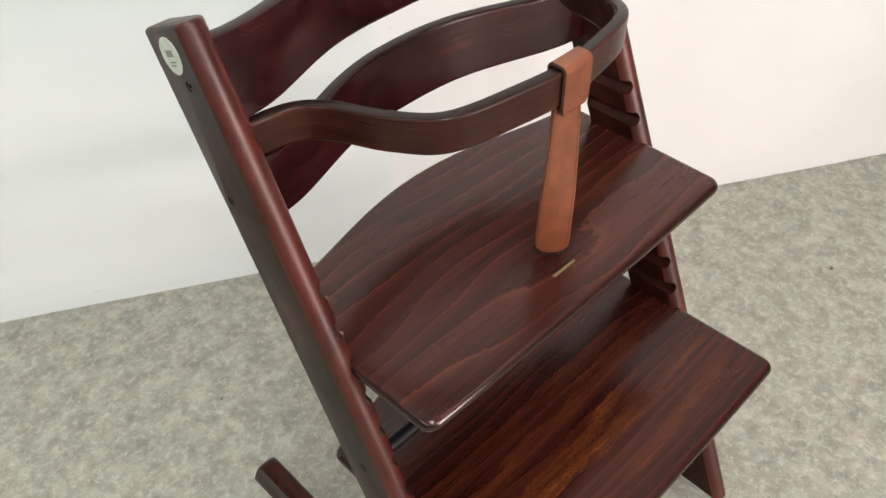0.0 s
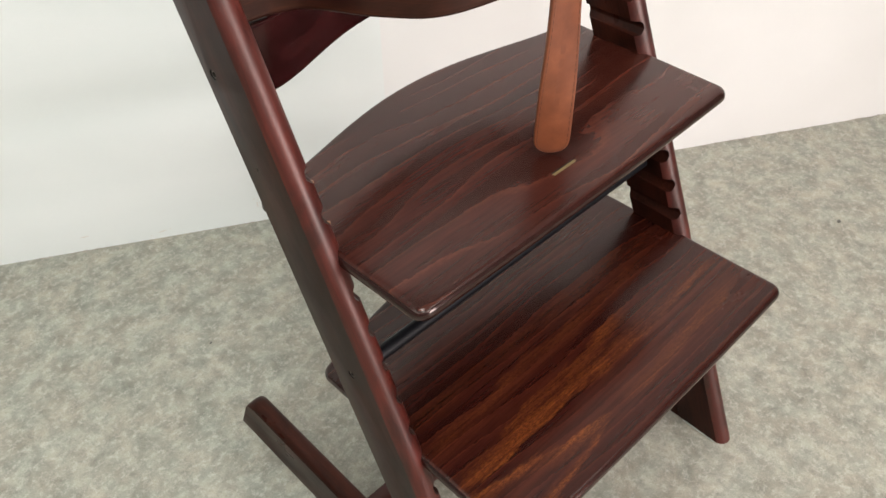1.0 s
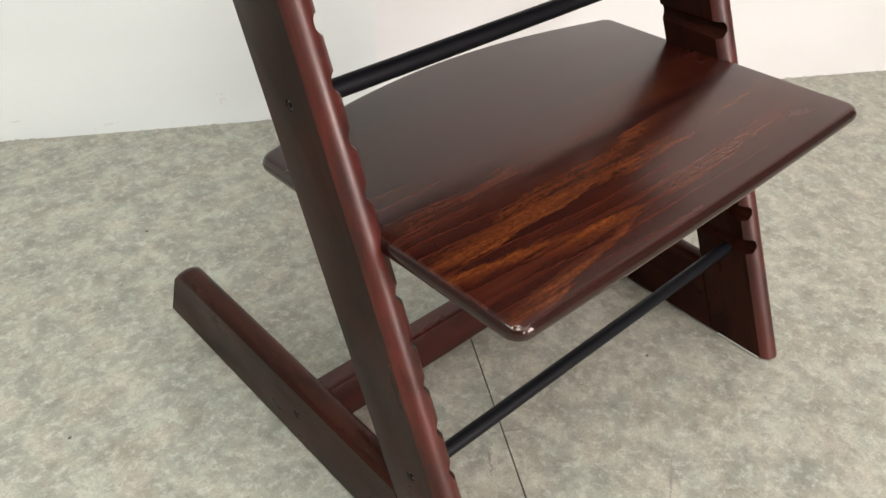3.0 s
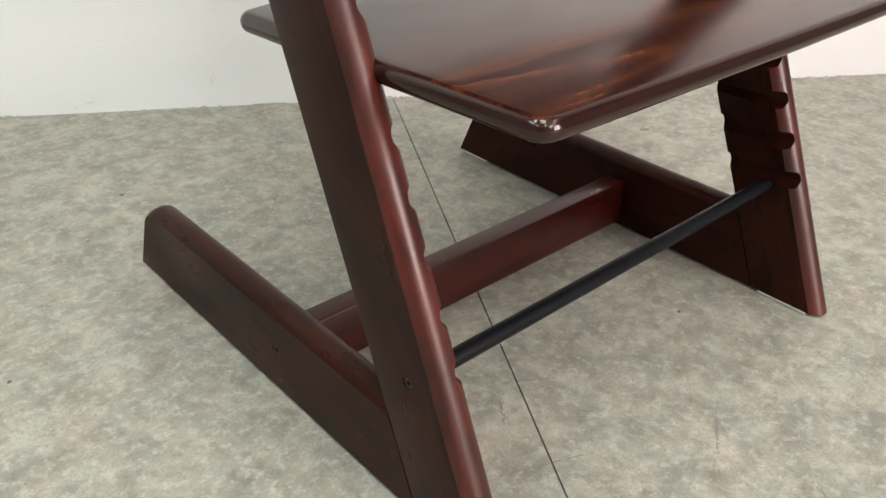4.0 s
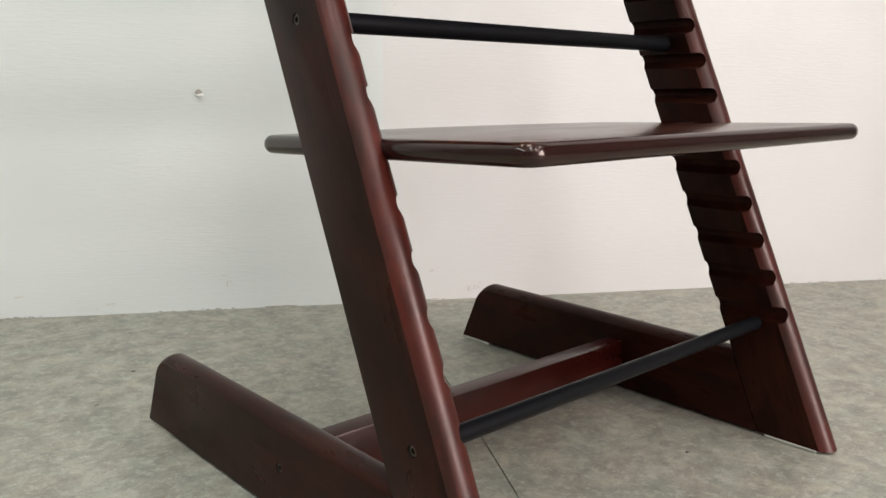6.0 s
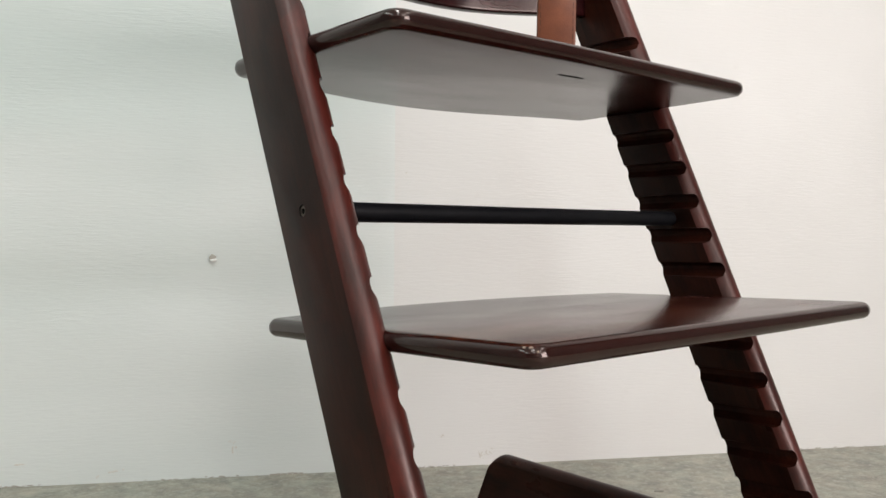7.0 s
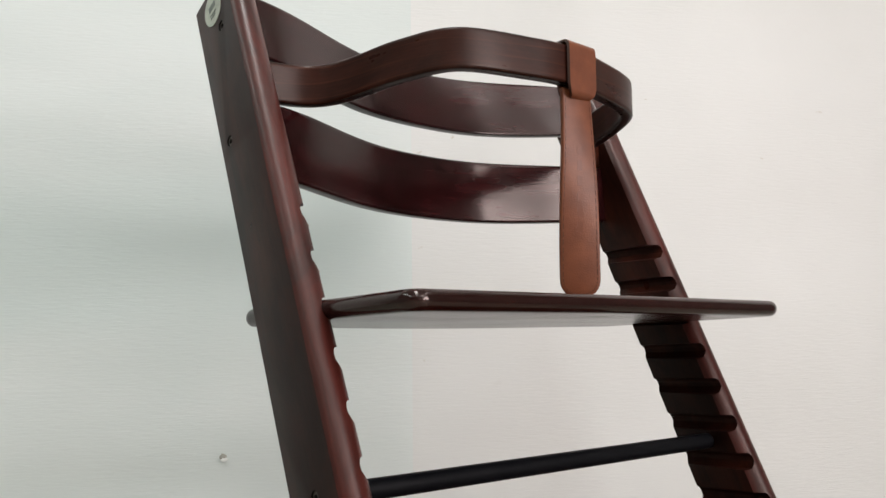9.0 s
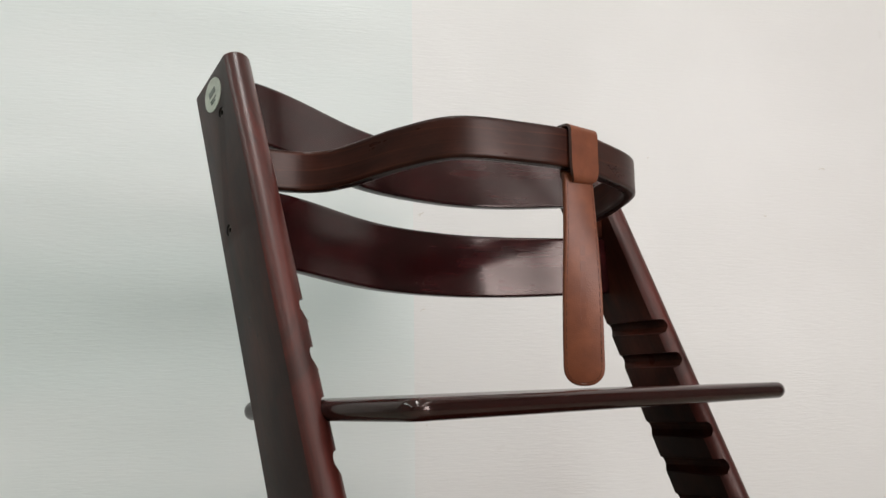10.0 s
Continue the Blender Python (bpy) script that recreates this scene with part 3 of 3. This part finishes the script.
def runner(side):
    """The floor board of a side: butted against the upright, its top edges rounded, its rear end cut aslant."""
    m = Matrix.Translation((side * (HALF - SIDE_T / 2), 0, 0))
    w, rise = SIDE_T / 2, 0.0078
    prof = [(-w, 0.0), (w, 0.0)] + [(x, h - rise) for x, h in arch(w, rise)]
    rings = []

    def ring(base, lean, top):
        out = []
        for i, (x, z) in enumerate(prof):
            zz = FOOT_Z if i < 2 else top + z
            out.append((base + lean * zz, x, zz))
        return out

    rings.append(ring(BACK_Y + 0.0006, AXIS.y / AXIS.z, RUN_TOP))
    for y in (0.0, 0.1, 0.2):
        rings.append(ring(y, 0.0, RUN_TOP))
    rr = 0.014
    for d in (rr, 0.0095, 0.0058, 0.0030, 0.0012, 0.0003, 0.0):
        rings.append(ring(RUN_END - d, -0.43, RUN_TOP - rr + math.sqrt(max(0.0, rr * rr - (rr - d) ** 2))))
    me = to_mesh("runner", rings_mesh(rings), [mat_side, mat_hole], 18)
    for v in me.vertices:
        v.co = (v.co.x, -side * v.co.y * 1.0, v.co.z)
    holes = bmesh.new()
    y, z = SCREWS[4]
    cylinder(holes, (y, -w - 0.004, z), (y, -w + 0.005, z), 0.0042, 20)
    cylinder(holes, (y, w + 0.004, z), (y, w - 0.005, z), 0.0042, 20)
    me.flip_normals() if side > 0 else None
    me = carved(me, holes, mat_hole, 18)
    ob = part("runner", me, None, chair)
    ob.matrix_world = Matrix.Translation((side * (HALF - SIDE_T / 2), 0, 0)) @ Matrix.Rotation(math.pi / 2, 4, "Z")
    return ob


def screw(parent, place, side):
    bm = bmesh.new()
    cylinder(bm, (0, 0, 0), (0.0030, 0, 0), 0.0036, 20)
    ob = part("screw", carved(to_mesh("screw", bm, [mat_screw, mat_hole]), hex_cut(), mat_hole), None, parent, "recessed steel bolt head")
    ob.matrix_world = Matrix.Translation((side * HALF, *place)) @ Matrix.Rotation(0 if side < 0 else math.pi, 4, "Z") @ Matrix.Translation((0.0010, 0, 0))


def hex_cut():
    bm = bmesh.new()
    cylinder(bm, (-0.002, 0, 0), (0.0018, 0, 0), 0.0021, 6)
    return bm


for side in (-1, 1):
    up, rn = upright(side), runner(side)
    for i, p in enumerate(SCREWS):
        screw(up if i < 4 else rn, p, side)
    for owner, y0, y1 in ((up, -0.171, -0.122), (rn, 0.246, 0.289)):
        bm = bmesh.new()
        x0, x1 = sorted((side * (INNER - 0.0004), side * (HALF - 0.0008)))
        box(bm, (x0, y0, 0.0), (x1, y1, FOOT_Z + 0.0004), 0.0008, 1)
        ob = part("glide", bm, mat_glide, owner, "pale plastic floor glide")
        ob.matrix_parent_inverse = owner.matrix_world.inverted()

bpy.context.view_layer.update()


def plate(name, z, slope, width, front_mid, front_end, back_mid, back_end, power, mat, label, slot=None, flare=0.0, tip=0.0):
    """A board that slides in the grooves: straight sides, bowed front and back, rounded corners and rim."""
    pts = []
    n = 24
    for i in range(n + 1):
        x = -width + 2 * width * i / n
        pts.append((x, front_mid + (front_end - front_mid) * abs(x / width) ** 2))
    width += flare
    for i in range(n + 1):
        x = width - 2 * width * i / n
        pts.append((x, back_end + (back_mid - back_end) * max(0.0, 1 - (x / width) ** 2) ** power))
    out = fillet(pts, {0, n, n + 1, 2 * n + 1}, 0.0135)
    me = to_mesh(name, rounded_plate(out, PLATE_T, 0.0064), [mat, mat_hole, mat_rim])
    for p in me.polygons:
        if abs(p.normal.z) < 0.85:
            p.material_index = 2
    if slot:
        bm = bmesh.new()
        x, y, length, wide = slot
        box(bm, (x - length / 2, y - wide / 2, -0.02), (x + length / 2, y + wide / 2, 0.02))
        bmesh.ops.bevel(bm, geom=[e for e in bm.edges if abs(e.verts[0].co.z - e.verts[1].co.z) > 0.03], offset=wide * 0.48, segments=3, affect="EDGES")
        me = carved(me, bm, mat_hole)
    ob = part(name, me, None, chair, label)
    yc = groove_y(z)
    ob.matrix_basis = Matrix.Translation((0, yc, z)) @ Matrix.Rotation(-tip, 4, "Y") @ Matrix.Rotation(-slope, 4, "X") @ Matrix.Translation((0, -yc, 0))
    return ob


seat = plate("seat", GROOVE0, SLOPE, 0.2080, -0.0640, -0.0620, 0.1800, 0.1420, 1.9, mat_seat, "wide stained plywood seat with a tan slot", (0.001, -0.0235, 0.034, 0.0046), 0.0045, 0.008)
bm = bmesh.new()
box(bm, (0.001 - 0.0164, -0.0235 - 0.0016, PLATE_T / 2 - 0.0040), (0.001 + 0.0164, -0.0235 + 0.0016, PLATE_T / 2 - 0.0007), 0.0006, 2)
part("slot_insert", bm, mat_raw, seat, "tan insert in the strap slot")
footrest = plate("footrest", GROOVE0 - 6 * STEP + 0.0010, 0.038, 0.2090, -0.1805, -0.1785, 0.1275, 0.0910, 1.1, mat_foot, "wide stained footrest rubbed to amber in places")


def bell(x, power):
    s = max(0.0, 1 - abs(x / (INNER + 0.0001)) ** power)
    return s * s * (3 - 2 * s)


def backrest(low, top, label):
    """A bent board between the uprights: its two edges swing back and sag towards the middle.
    low, top: depth at the ends, swing, its fullness, height at the ends, rise in the middle."""
    xs = [-INNER + 2 * INNER * i / 56 for i in range(57)]
    t = 0.012
    edges = []
    for y, swing, power, z, rise in (low, top):
        edges.append([Vector((x, y + swing * bell(x, power) + t / 2, z + rise * (1 - (x / INNER) ** 2))) for x in xs])
    lows, tops = edges
    ns = []
    for i in range(len(xs)):
        d = lows[min(i + 1, len(xs) - 1)] - lows[max(i - 1, 0)]
        ns.append(Vector((-d.y, d.x, 0)).normalized())
    return part("backrest", strip(lows, tops, ns, t), [mat_bent, mat_ply], chair, label)


backrest((0.1250, 0.0491, 1.38, 0.5873, -0.0086), (0.1284, 0.0550, 1.27, 0.6450, -0.0034), "lower bent backrest board in dark gloss stain")
backrest((0.1344, 0.0515, 1.50, 0.6825, -0.0108), (0.1579, 0.0483, 1.18, 0.7405, -0.0075), "upper bent backrest board in dark gloss stain")


def spline(points, steps):
    pts = [Vector(p) for p in points]
    pts = [pts[0] * 2 - pts[1], *pts, pts[-1] * 2 - pts[-2]]
    out = []
    for i in range(1, len(pts) - 2):
        a, b, c, d = pts[i - 1:i + 3]
        for k in range(steps):
            u = k / steps
            out.append(0.5 * (2 * b + (c - a) * u + (2 * a - 5 * b + 4 * c - d) * u * u + (3 * b - a - 3 * c + d) * u ** 3))
    return out + [pts[-2]]


RAIL_T = 0.0116
RAIL_Y0, RAIL_Y1 = 0.1318, -0.0066


def safety_rail():
    half = [(-INNER, RAIL_Y0), (-0.1666, 0.1237), (-0.1489, 0.1025), (-0.1318, 0.0531), (-0.1039, 0.0143), (-0.0395, -0.0022), (0, RAIL_Y1)]
    plan = spline([(x, y, 0) for x, y in half + [(-a, b) for a, b in half[-2::-1]]], 9)
    lows, tops, ns = [], [], []
    for i, p in enumerate(plan):
        d = plan[min(i + 1, len(plan) - 1)] - plan[max(i - 1, 0)]
        n = Vector((-d.y, d.x, 0)).normalized()
        h = 0.0179 * (RAIL_Y0 - p.y) / (RAIL_Y0 - RAIL_Y1)
        c = p + n * RAIL_T / 2
        lows.append(c + Vector((0, 0, 0.6468 + h)))
        tops.append(c + Vector((0, 0, 0.6790 + h)))
        ns.append(n)
    return part("safety_rail", strip(lows, tops, ns, RAIL_T), [mat_rail, mat_ply], chair, "bent wooden safety rail in brown stain")


rail = safety_rail()

# lacquer knocked off the corner of the footrest and the end of the cross board
mat_chip = material("bared_lacquer", None, Base_Color=(0.28, 0.22, 0.18, 1), Roughness=0.4)
mat_bare = material("bare_wood", None, Base_Color=(0.24, 0.115, 0.055, 1), Roughness=0.5)


def worn_spot(x, y, z, rx, ry, rz, parent, mat=mat_chip, label="pale spot where the lacquer is knocked off"):
    bm = bmesh.new()
    bmesh.ops.create_icosphere(bm, subdivisions=2, radius=1.0)
    rnd = random.Random(int(1e4 * abs(x * y)))
    for v in bm.verts:
        v.co *= rnd.uniform(0.85, 1.15)
    bmesh.ops.scale(bm, vec=(rx, ry, rz), verts=bm.verts)
    ob = part("worn_spot", bm, mat, parent, label)
    ob.location = (x, y, z)


bpy.context.view_layer.update()

bm = bmesh.new()
box(bm, (-INNER, 0.0430, 0.0065), (INNER, 0.0640, 0.0560), 0.0025, 2)
crossbar = part("crossbar", bm, mat_cross, chair, "red-brown wooden cross board between the runners")
for x, rx, ry in ((0.158, 0.0040, 0.0011), (0.149, 0.0022, 0.0009)):
    worn_spot(x, 0.047, 0.0560, rx, ry, 0.0004, crossbar)
for turn, inset, z, r in ((225, 0.0019, 0.0050, 0.0014), (240, 0.0008, 0.0030, 0.0010), (207, 0.0019, 0.0051, 0.0009)):
    a = radians(turn)
    worn_spot(-0.1955 + (0.0135 - inset) * math.cos(a), -0.1650 + (0.0135 - inset) * math.sin(a), z, r, r * 0.8, 0.0007, footrest)
# bare wood where boards were pushed into the grooves
for y, z in ((0.0510, 0.5083), (0.0655, 0.5413)):
    worn_spot(-INNER - 0.0020, y, z, 0.0024, 0.0028, 0.0012, chair, mat_bare, "tan bare wood on the lip of a groove")
for (y, z), r in ((SCREWS[2], 0.0070), (SCREWS[3], 0.0062)):
    bm = bmesh.new()
    cylinder(bm, (-INNER, y, z), (INNER, y, z), r, 28)
    part("rod", bm, mat_rod, chair, "black painted round metal tie rod")


# ---- leather strap on the rail ----
def strap():
    y_out, y_in = RAIL_Y1 - 0.0016, RAIL_Y1 + RAIL_T + 0.0016
    z_top, z_bot = 0.6972 + 0.0018, 0.6560
    t = 0.0021
    path = []
    r = 0.004
    for cy, cz, a0 in ((y_in - r, z_top - r, 0), (y_out + r, z_top - r, 90), (y_out + r, z_bot + r, 180), (y_in - r, z_bot + r, 270)):
        for k in range(6):
            a = radians(a0 + 18 * k)
            path.append((cy + r * math.cos(a), cz + r * math.sin(a)))
    drop = z_top - z_bot - 2 * r
    path[12:12] = [(y_out, z_top - r - drop * k / 8) for k in range(1, 8)]
    n = len(path)
    bm = bmesh.new()
    rows = []
    for i, (y, z) in enumerate(path):
        py, pz = path[i - 1]
        qy, qz = path[(i + 1) % n]
        nn = Vector((0, qz - pz, -(qy - py))).normalized()
        c = Vector((0, y, z))
        # the lower corners of the loop are cut round
        low = max(0.0, min(1.0, 1 - (z - z_bot - 0.001) / 0.010))
        inset = 0.0048 * (1 - math.sqrt(1 - low * low))
        x0, x1 = -0.0085 + inset * 0.6, 0.0250 - inset
        # the back of the loop is narrower below the rail
        x0 += 0.0085 * low * max(0.0, min(1.0, (y - y_out) / (y_in - y_out) * 1.6))
        ring = []
        for x, o in ((x0, 0), (x0 + 0.0008, t), (x1 - 0.0008, t), (x1, 0), (x1 - 0.0008, -t * 0.05), (x0 + 0.0008, -t * 0.05)):
            ring.append(bm.verts.new(c + nn * o + Vector((x, 0, 0))))
        rows.append(ring)
    for i in range(n):
        a, b = rows[i], rows[(i + 1) % n]
        for j in range(6):
            k = (j + 1) % 6
            f = bm.faces.new((a[j], a[k], b[k], b[j]))
            f.material_index = 0 if j in (1,) else 1 if j in (0, 2) else 0
    top = part("strap", bm, [mat_leather, mat_leather_edge], chair, "tan leather strap looped over the rail", 50)
    # the tail: two layers sewn together, a little wider towards its round end
    length, wt, wb = 0.1680, 0.0150, 0.0160
    left = []
    for k in range(25):
        f = k / 24
        wide = wt + (wb - wt) * min(1.0, f * 1.6)
        left.append((wide, -f * (length - wb)))
    end = []
    for k in range(1, 16):
        a = math.pi * k / 16
        end.append((wb * math.copysign(abs(math.cos(a)) ** 0.85, math.cos(a)), -(length - wb) - wb * math.sin(a) ** 0.85))
    outline = [Vector(p) for p in left + end + [(-x, y) for x, y in left[::-1]]]

    def hang(p):
        """Flat leather to its place: it hangs down, turning as it goes, a little bowed."""
        down = min(1.0, max(0.0, -p.y / length))
        turn = radians(-8 - 36 * (down * down * (3 - 2 * down)))
        x, out = p.x, p.z + 0.0022 * math.sin(math.pi * down)
        return Vector((0.0068 + x * math.cos(turn) + out * math.sin(turn), -0.0022 + x * math.sin(turn) - out * math.cos(turn), 0.6620 + p.y))

    def slab(outline, thick, edge, seg):
        """A plate over the outline, its faces cut across so that it can bend."""
        bm = bmesh.new()
        prof = []
        for k in range(seg + 1):
            a = math.pi / 2 * k / seg
            prof.append((edge * (1 - math.sin(a)), -thick / 2 + edge * (1 - math.cos(a))))
        prof += [(i, -z) for i, z in prof[::-1]]
        n = len(outline)
        rows = []
        for inset, z in prof:
            row = []
            for i, p in enumerate(outline):
                t = (outline[(i + 1) % n] - outline[i - 1]).normalized()
                row.append(bm.verts.new((p.x + t.y * inset, p.y - t.x * inset, z)))
            rows.append(row)
        for a, b in zip(rows, rows[1:]):
            for i in range(n):
                j = (i + 1) % n
                bm.faces.new((a[i], a[j], b[j], b[i]))
        for row in (rows[0], rows[-1]):
            for i in range(n // 2 - 1):
                k = n - 1 - i
                bm.faces.new((row[i], row[i + 1], row[k - 1], row[k])) if i + 1 != k - 1 else bm.faces.new((row[i], row[i + 1], row[k]))
        return bm

    bm = slab(outline, 0.0046, 0.0016, 3)
    for v in bm.verts:
        v.co = hang(v.co)
    tail = part("tail", bm, mat_leather, top, "tan leather tail with a rounded sewn end")
    # stitches: short threads along the rim
    bm = bmesh.new()
    ring = []
    nn = len(outline)
    for i in range(nn):
        tdir = (outline[(i + 1) % nn] - outline[i - 1]).normalized()
        ring.append(outline[i] + Vector((tdir.y, -tdir.x)) * 0.0026)
    run = []
    for i in range(nn - 1):
        a, b = ring[i], ring[i + 1]
        steps = max(1, int((b - a).length / 0.0034))
        for k in range(steps):
            run.append((a + (b - a) * (k / steps), a + (b - a) * ((k + 0.72) / steps)))
    for a, b in run:
        d = (b - a).normalized()
        q = Vector((-d.y, d.x)) * 0.00060
        zz = 0.00235
        vs = [bm.verts.new((p.x, p.y, h)) for p, h in ((a - q, zz - 0.0003), (b - q, zz - 0.0003), (b + q, zz - 0.0003), (a + q, zz - 0.0003))]
        ridge = [bm.verts.new((a.x, a.y, zz + 0.0002)), bm.verts.new((b.x, b.y, zz + 0.0002))]
        bm.faces.new((vs[0], vs[1], ridge[1], ridge[0]))
        bm.faces.new((ridge[0], ridge[1], vs[2], vs[3]))
        bm.faces.new((vs[0], ridge[0], vs[3]))
        bm.faces.new((vs[1], vs[2], ridge[1]))
    for v in bm.verts:
        v.co = hang(v.co)
    part("stitching", bm, mat_thread, tail, "brown thread stitching")
    for k in range(6):
        bm = bmesh.new()
        yy = -0.050 - 0.0125 * k
        box(bm, (-0.0022, yy - 0.0040, 0.0021), (0.0022, yy + 0.0040, 0.00236))
        for v in bm.verts:
            v.co = hang(v.co)
        part("embossed_bar", bm, mat_emboss, tail)
    return top


strap()

# ---- sticker on the upright ----
bm = bmesh.new()
cylinder(bm, (-HALF - 0.0005, 0.1765, 0.7285), (-HALF + 0.0002, 0.1765, 0.7285), 0.0143, 40)
sticker = part("sticker", bm, mat_sticker, chair, "round off-white sticker with unreadable print")
bm = bmesh.new()
for dy, dz, w, h in ((0.000, 0.002, 0.011, 0.0050), (0.000, -0.0045, 0.010, 0.0012), (0.001, -0.0070, 0.008, 0.0012)):
    box(bm, (-0.0002, dy - w / 2, dz - h / 2), (0.0002, dy + w / 2, dz + h / 2))
ob = part("print", bm, mat_print, sticker, "grey print as plain bars")
ob.matrix_world = Matrix.Translation((-HALF - 0.0006, 0.1765, 0.7285)) @ Matrix.Rotation(radians(-24), 4, "X")

chair.location = (-0.0054, 0, 0)


# ---- marks on the wall and the floor ----
def blot(rx, ry, thick, seed, seg=14):
    """A small uneven flat patch."""
    rnd = random.Random(seed)
    out = [Vector((rx * math.cos(a) * rnd.uniform(0.75, 1.15), ry * math.sin(a) * rnd.uniform(0.75, 1.15))) for a in [2 * math.pi * k / seg for k in range(seg)]]
    return rounded_plate(out, thick, thick * 0.45, 2)


def flakes(count, rx, ry, size, seed, stretch=1.0):
    """Many tiny specks of dirt strewn over a patch, thinning out to its rim; stretch: how long they are along x."""
    rnd = random.Random(seed)
    bm = bmesh.new()
    for _ in range(count):
        x, y = max(-1.6, min(1.6, rnd.gauss(0, 0.6))) * rx, max(-1.6, min(1.6, rnd.gauss(0, 0.6))) * ry
        r = size * rnd.uniform(0.4, 1.2)
        low = [bm.verts.new((x + stretch * r * math.cos(a) * rnd.uniform(0.6, 1.3), y + r * math.sin(a) * rnd.uniform(0.6, 1.3), 0.0)) for a in [2 * math.pi * k / 6 for k in range(6)]]
        tip = bm.verts.new((x, y, 0.00025))
        for i in range(6):
            bm.faces.new((low[i], low[(i + 1) % 6], tip))
    return bm


def on_floor(name, bm, mat, x, y, turn=0.0):
    ob = part(name, bm, mat, floor)
    ob.matrix_parent_inverse = floor.matrix_world.inverted()
    ob.matrix_basis = pose(x, y, 0.0003, 0, 0, turn)


mat_faint = material("faint_dirt", None, Base_Color=(0.235, 0.226, 0.192, 1), Roughness=0.8)
# dark crumbs and stains: place, size, turn
for i, (x, y, rx, ry, turn, m) in enumerate((
        (0.717, -0.080, 0.0046, 0.0030, 10, mat_mark), (0.439, 0.186, 0.0080, 0.0034, -30, mat_faint), (-0.185, 0.443, 0.0024, 0.0016, 0, mat_mark),
        (-0.361, 0.018, 0.0024, 0.0013, 20, mat_mark), (-0.386, 0.197, 0.0022, 0.0016, 0, mat_mark),
        (-0.369, -0.033, 0.0020, 0.0013, 40, mat_mark), (0.109, -0.092, 0.0018, 0.0014, 0, mat_mark), (-0.253, 0.369, 0.0026, 0.0015, 15, mat_faint))):
    on_floor("stain", blot(rx, ry, 0.0008, i), m, x, y, turn)
# rubbed streaks: from, to, width, how thick with dirt
for i, (xa, ya, xb, yb, wide, many) in enumerate((
        (-0.156, -0.127, -0.099, -0.151, 0.0006, 70), (-0.144, -0.175, -0.102, -0.198, 0.0008, 55), (-0.067, -0.116, -0.057, -0.127, 0.0007, 20),
        (0.021, -0.186, -0.026, -0.217, 0.0011, 70), (-0.040, -0.224, -0.050, -0.229, 0.0022, 30), (0.002, -0.282, -0.004, -0.293, 0.0016, 26),
        (-0.101, -0.067, -0.121, -0.091, 0.0010, 30), (-0.083, -0.059, -0.054, -0.077, 0.0007, 30), (0.494, -0.137, 0.506, -0.087, 0.0008, 45), (0.460, -0.247, 0.476, -0.197, 0.0009, 45))):
    length = math.hypot(xb - xa, yb - ya)
    on_floor("scuff", flakes(many, length / 2, wide, 0.0007, 60 + i, 2.6), mat_faint, (xa + xb) / 2, (ya + yb) / 2, math.degrees(math.atan2(yb - ya, xb - xa)))


def on_wall(name, bm, mat, along, z, turn=0.0, out=0.0):
    ob = part(name, bm, mat, back)
    ob.matrix_parent_inverse = back.matrix_world.inverted()
    m = Matrix.Identity(4)
    m.col[0][:3], m.col[1][:3], m.col[2][:3] = WALL_D, (0, 0, 1), WALL_N
    m.translation = room(along, out, z)
    ob.matrix_basis = m @ Matrix.Rotation(radians(turn), 4, "Z")


mat_scuff = material("pale_scuff", None, Base_Color=(0.70, 0.675, 0.62, 1), Roughness=0.7)
mat_flake = material("paper_flake", None, Base_Color=(0.86, 0.86, 0.83, 1), Roughness=0.5)
on_wall("chip", blot(0.0050, 0.0046, 0.0006, 3), mat_wallmark, 0.001, 0.3115, 30, 0.0042)
on_wall("flake", blot(0.0050, 0.0024, 0.0020, 5), mat_flake, 0.0020, 0.3075, 8, 0.0048)
# smudges of specks: along the wall, height, reach, how many, turn, off the wall
for i, (along, z, rx, rz, many, turn, out) in enumerate((
        (0.392, 0.016, 0.0060, 0.0060, 26, 60, 0.0008), (0.405, 0.020, 0.0030, 0.0050, 10, 80, 0.0008), (0.330, 0.047, 0.0035, 0.0018, 10, 10, 0.0008),
        (0.268, 0.735, 0.0030, 0.0012, 9, 30, 0.0008), (0.270, 0.597, 0.0030, 0.0010, 8, 20, 0.0008), (0.274, 0.435, 0.0014, 0.0018, 5, 0, 0.0008),
        (0.319, 0.761, 0.0030, 0.0020, 8, 0, 0.0008), (0.811, 0.743, 0.0016, 0.0016, 6, 0, 0.0008), (0.621, 0.830, 0.0018, 0.0012, 3, 0, 0.0008), (0.914, 0.822, 0.0040, 0.0010, 8, 5, 0.0008),
        (0.030, 0.038, 0.0050, 0.0060, 14, 70, 0.0022), (0.026, 0.051, 0.0020, 0.0050, 8, 80, 0.0022), (-0.253, 0.031, 0.0060, 0.0010, 14, 12, 0.0022), (-0.131, 0.016, 0.0080, 0.0010, 14, 8, 0.0022), (-0.152, 0.010, 0.0020, 0.0014, 6, 40, 0.0022))):
    on_wall("smudge", flakes(many, rx, rz, 0.0009, 80 + i, 1.5), mat_scuff, along, z, turn, out)
# grime where the paper meets the floor: along the wall, half length, how many
for i, (along, half, many) in enumerate(((0.094, 0.020, 46), (0.118, 0.008, 16), (-0.252, 0.030, 34), (-0.324, 0.012, 14), (-0.020, 0.060, 30), (0.300, 0.050, 24), (0.980, 0.120, 50), (1.210, 0.050, 40))):
    on_wall("grime", flakes(many, half, 0.0011, 0.0010, 120 + i, 2.4), mat_wallmark, along, 0.0012, 0, 0.0022 if along < PAPER_JOINT else 0.0010)
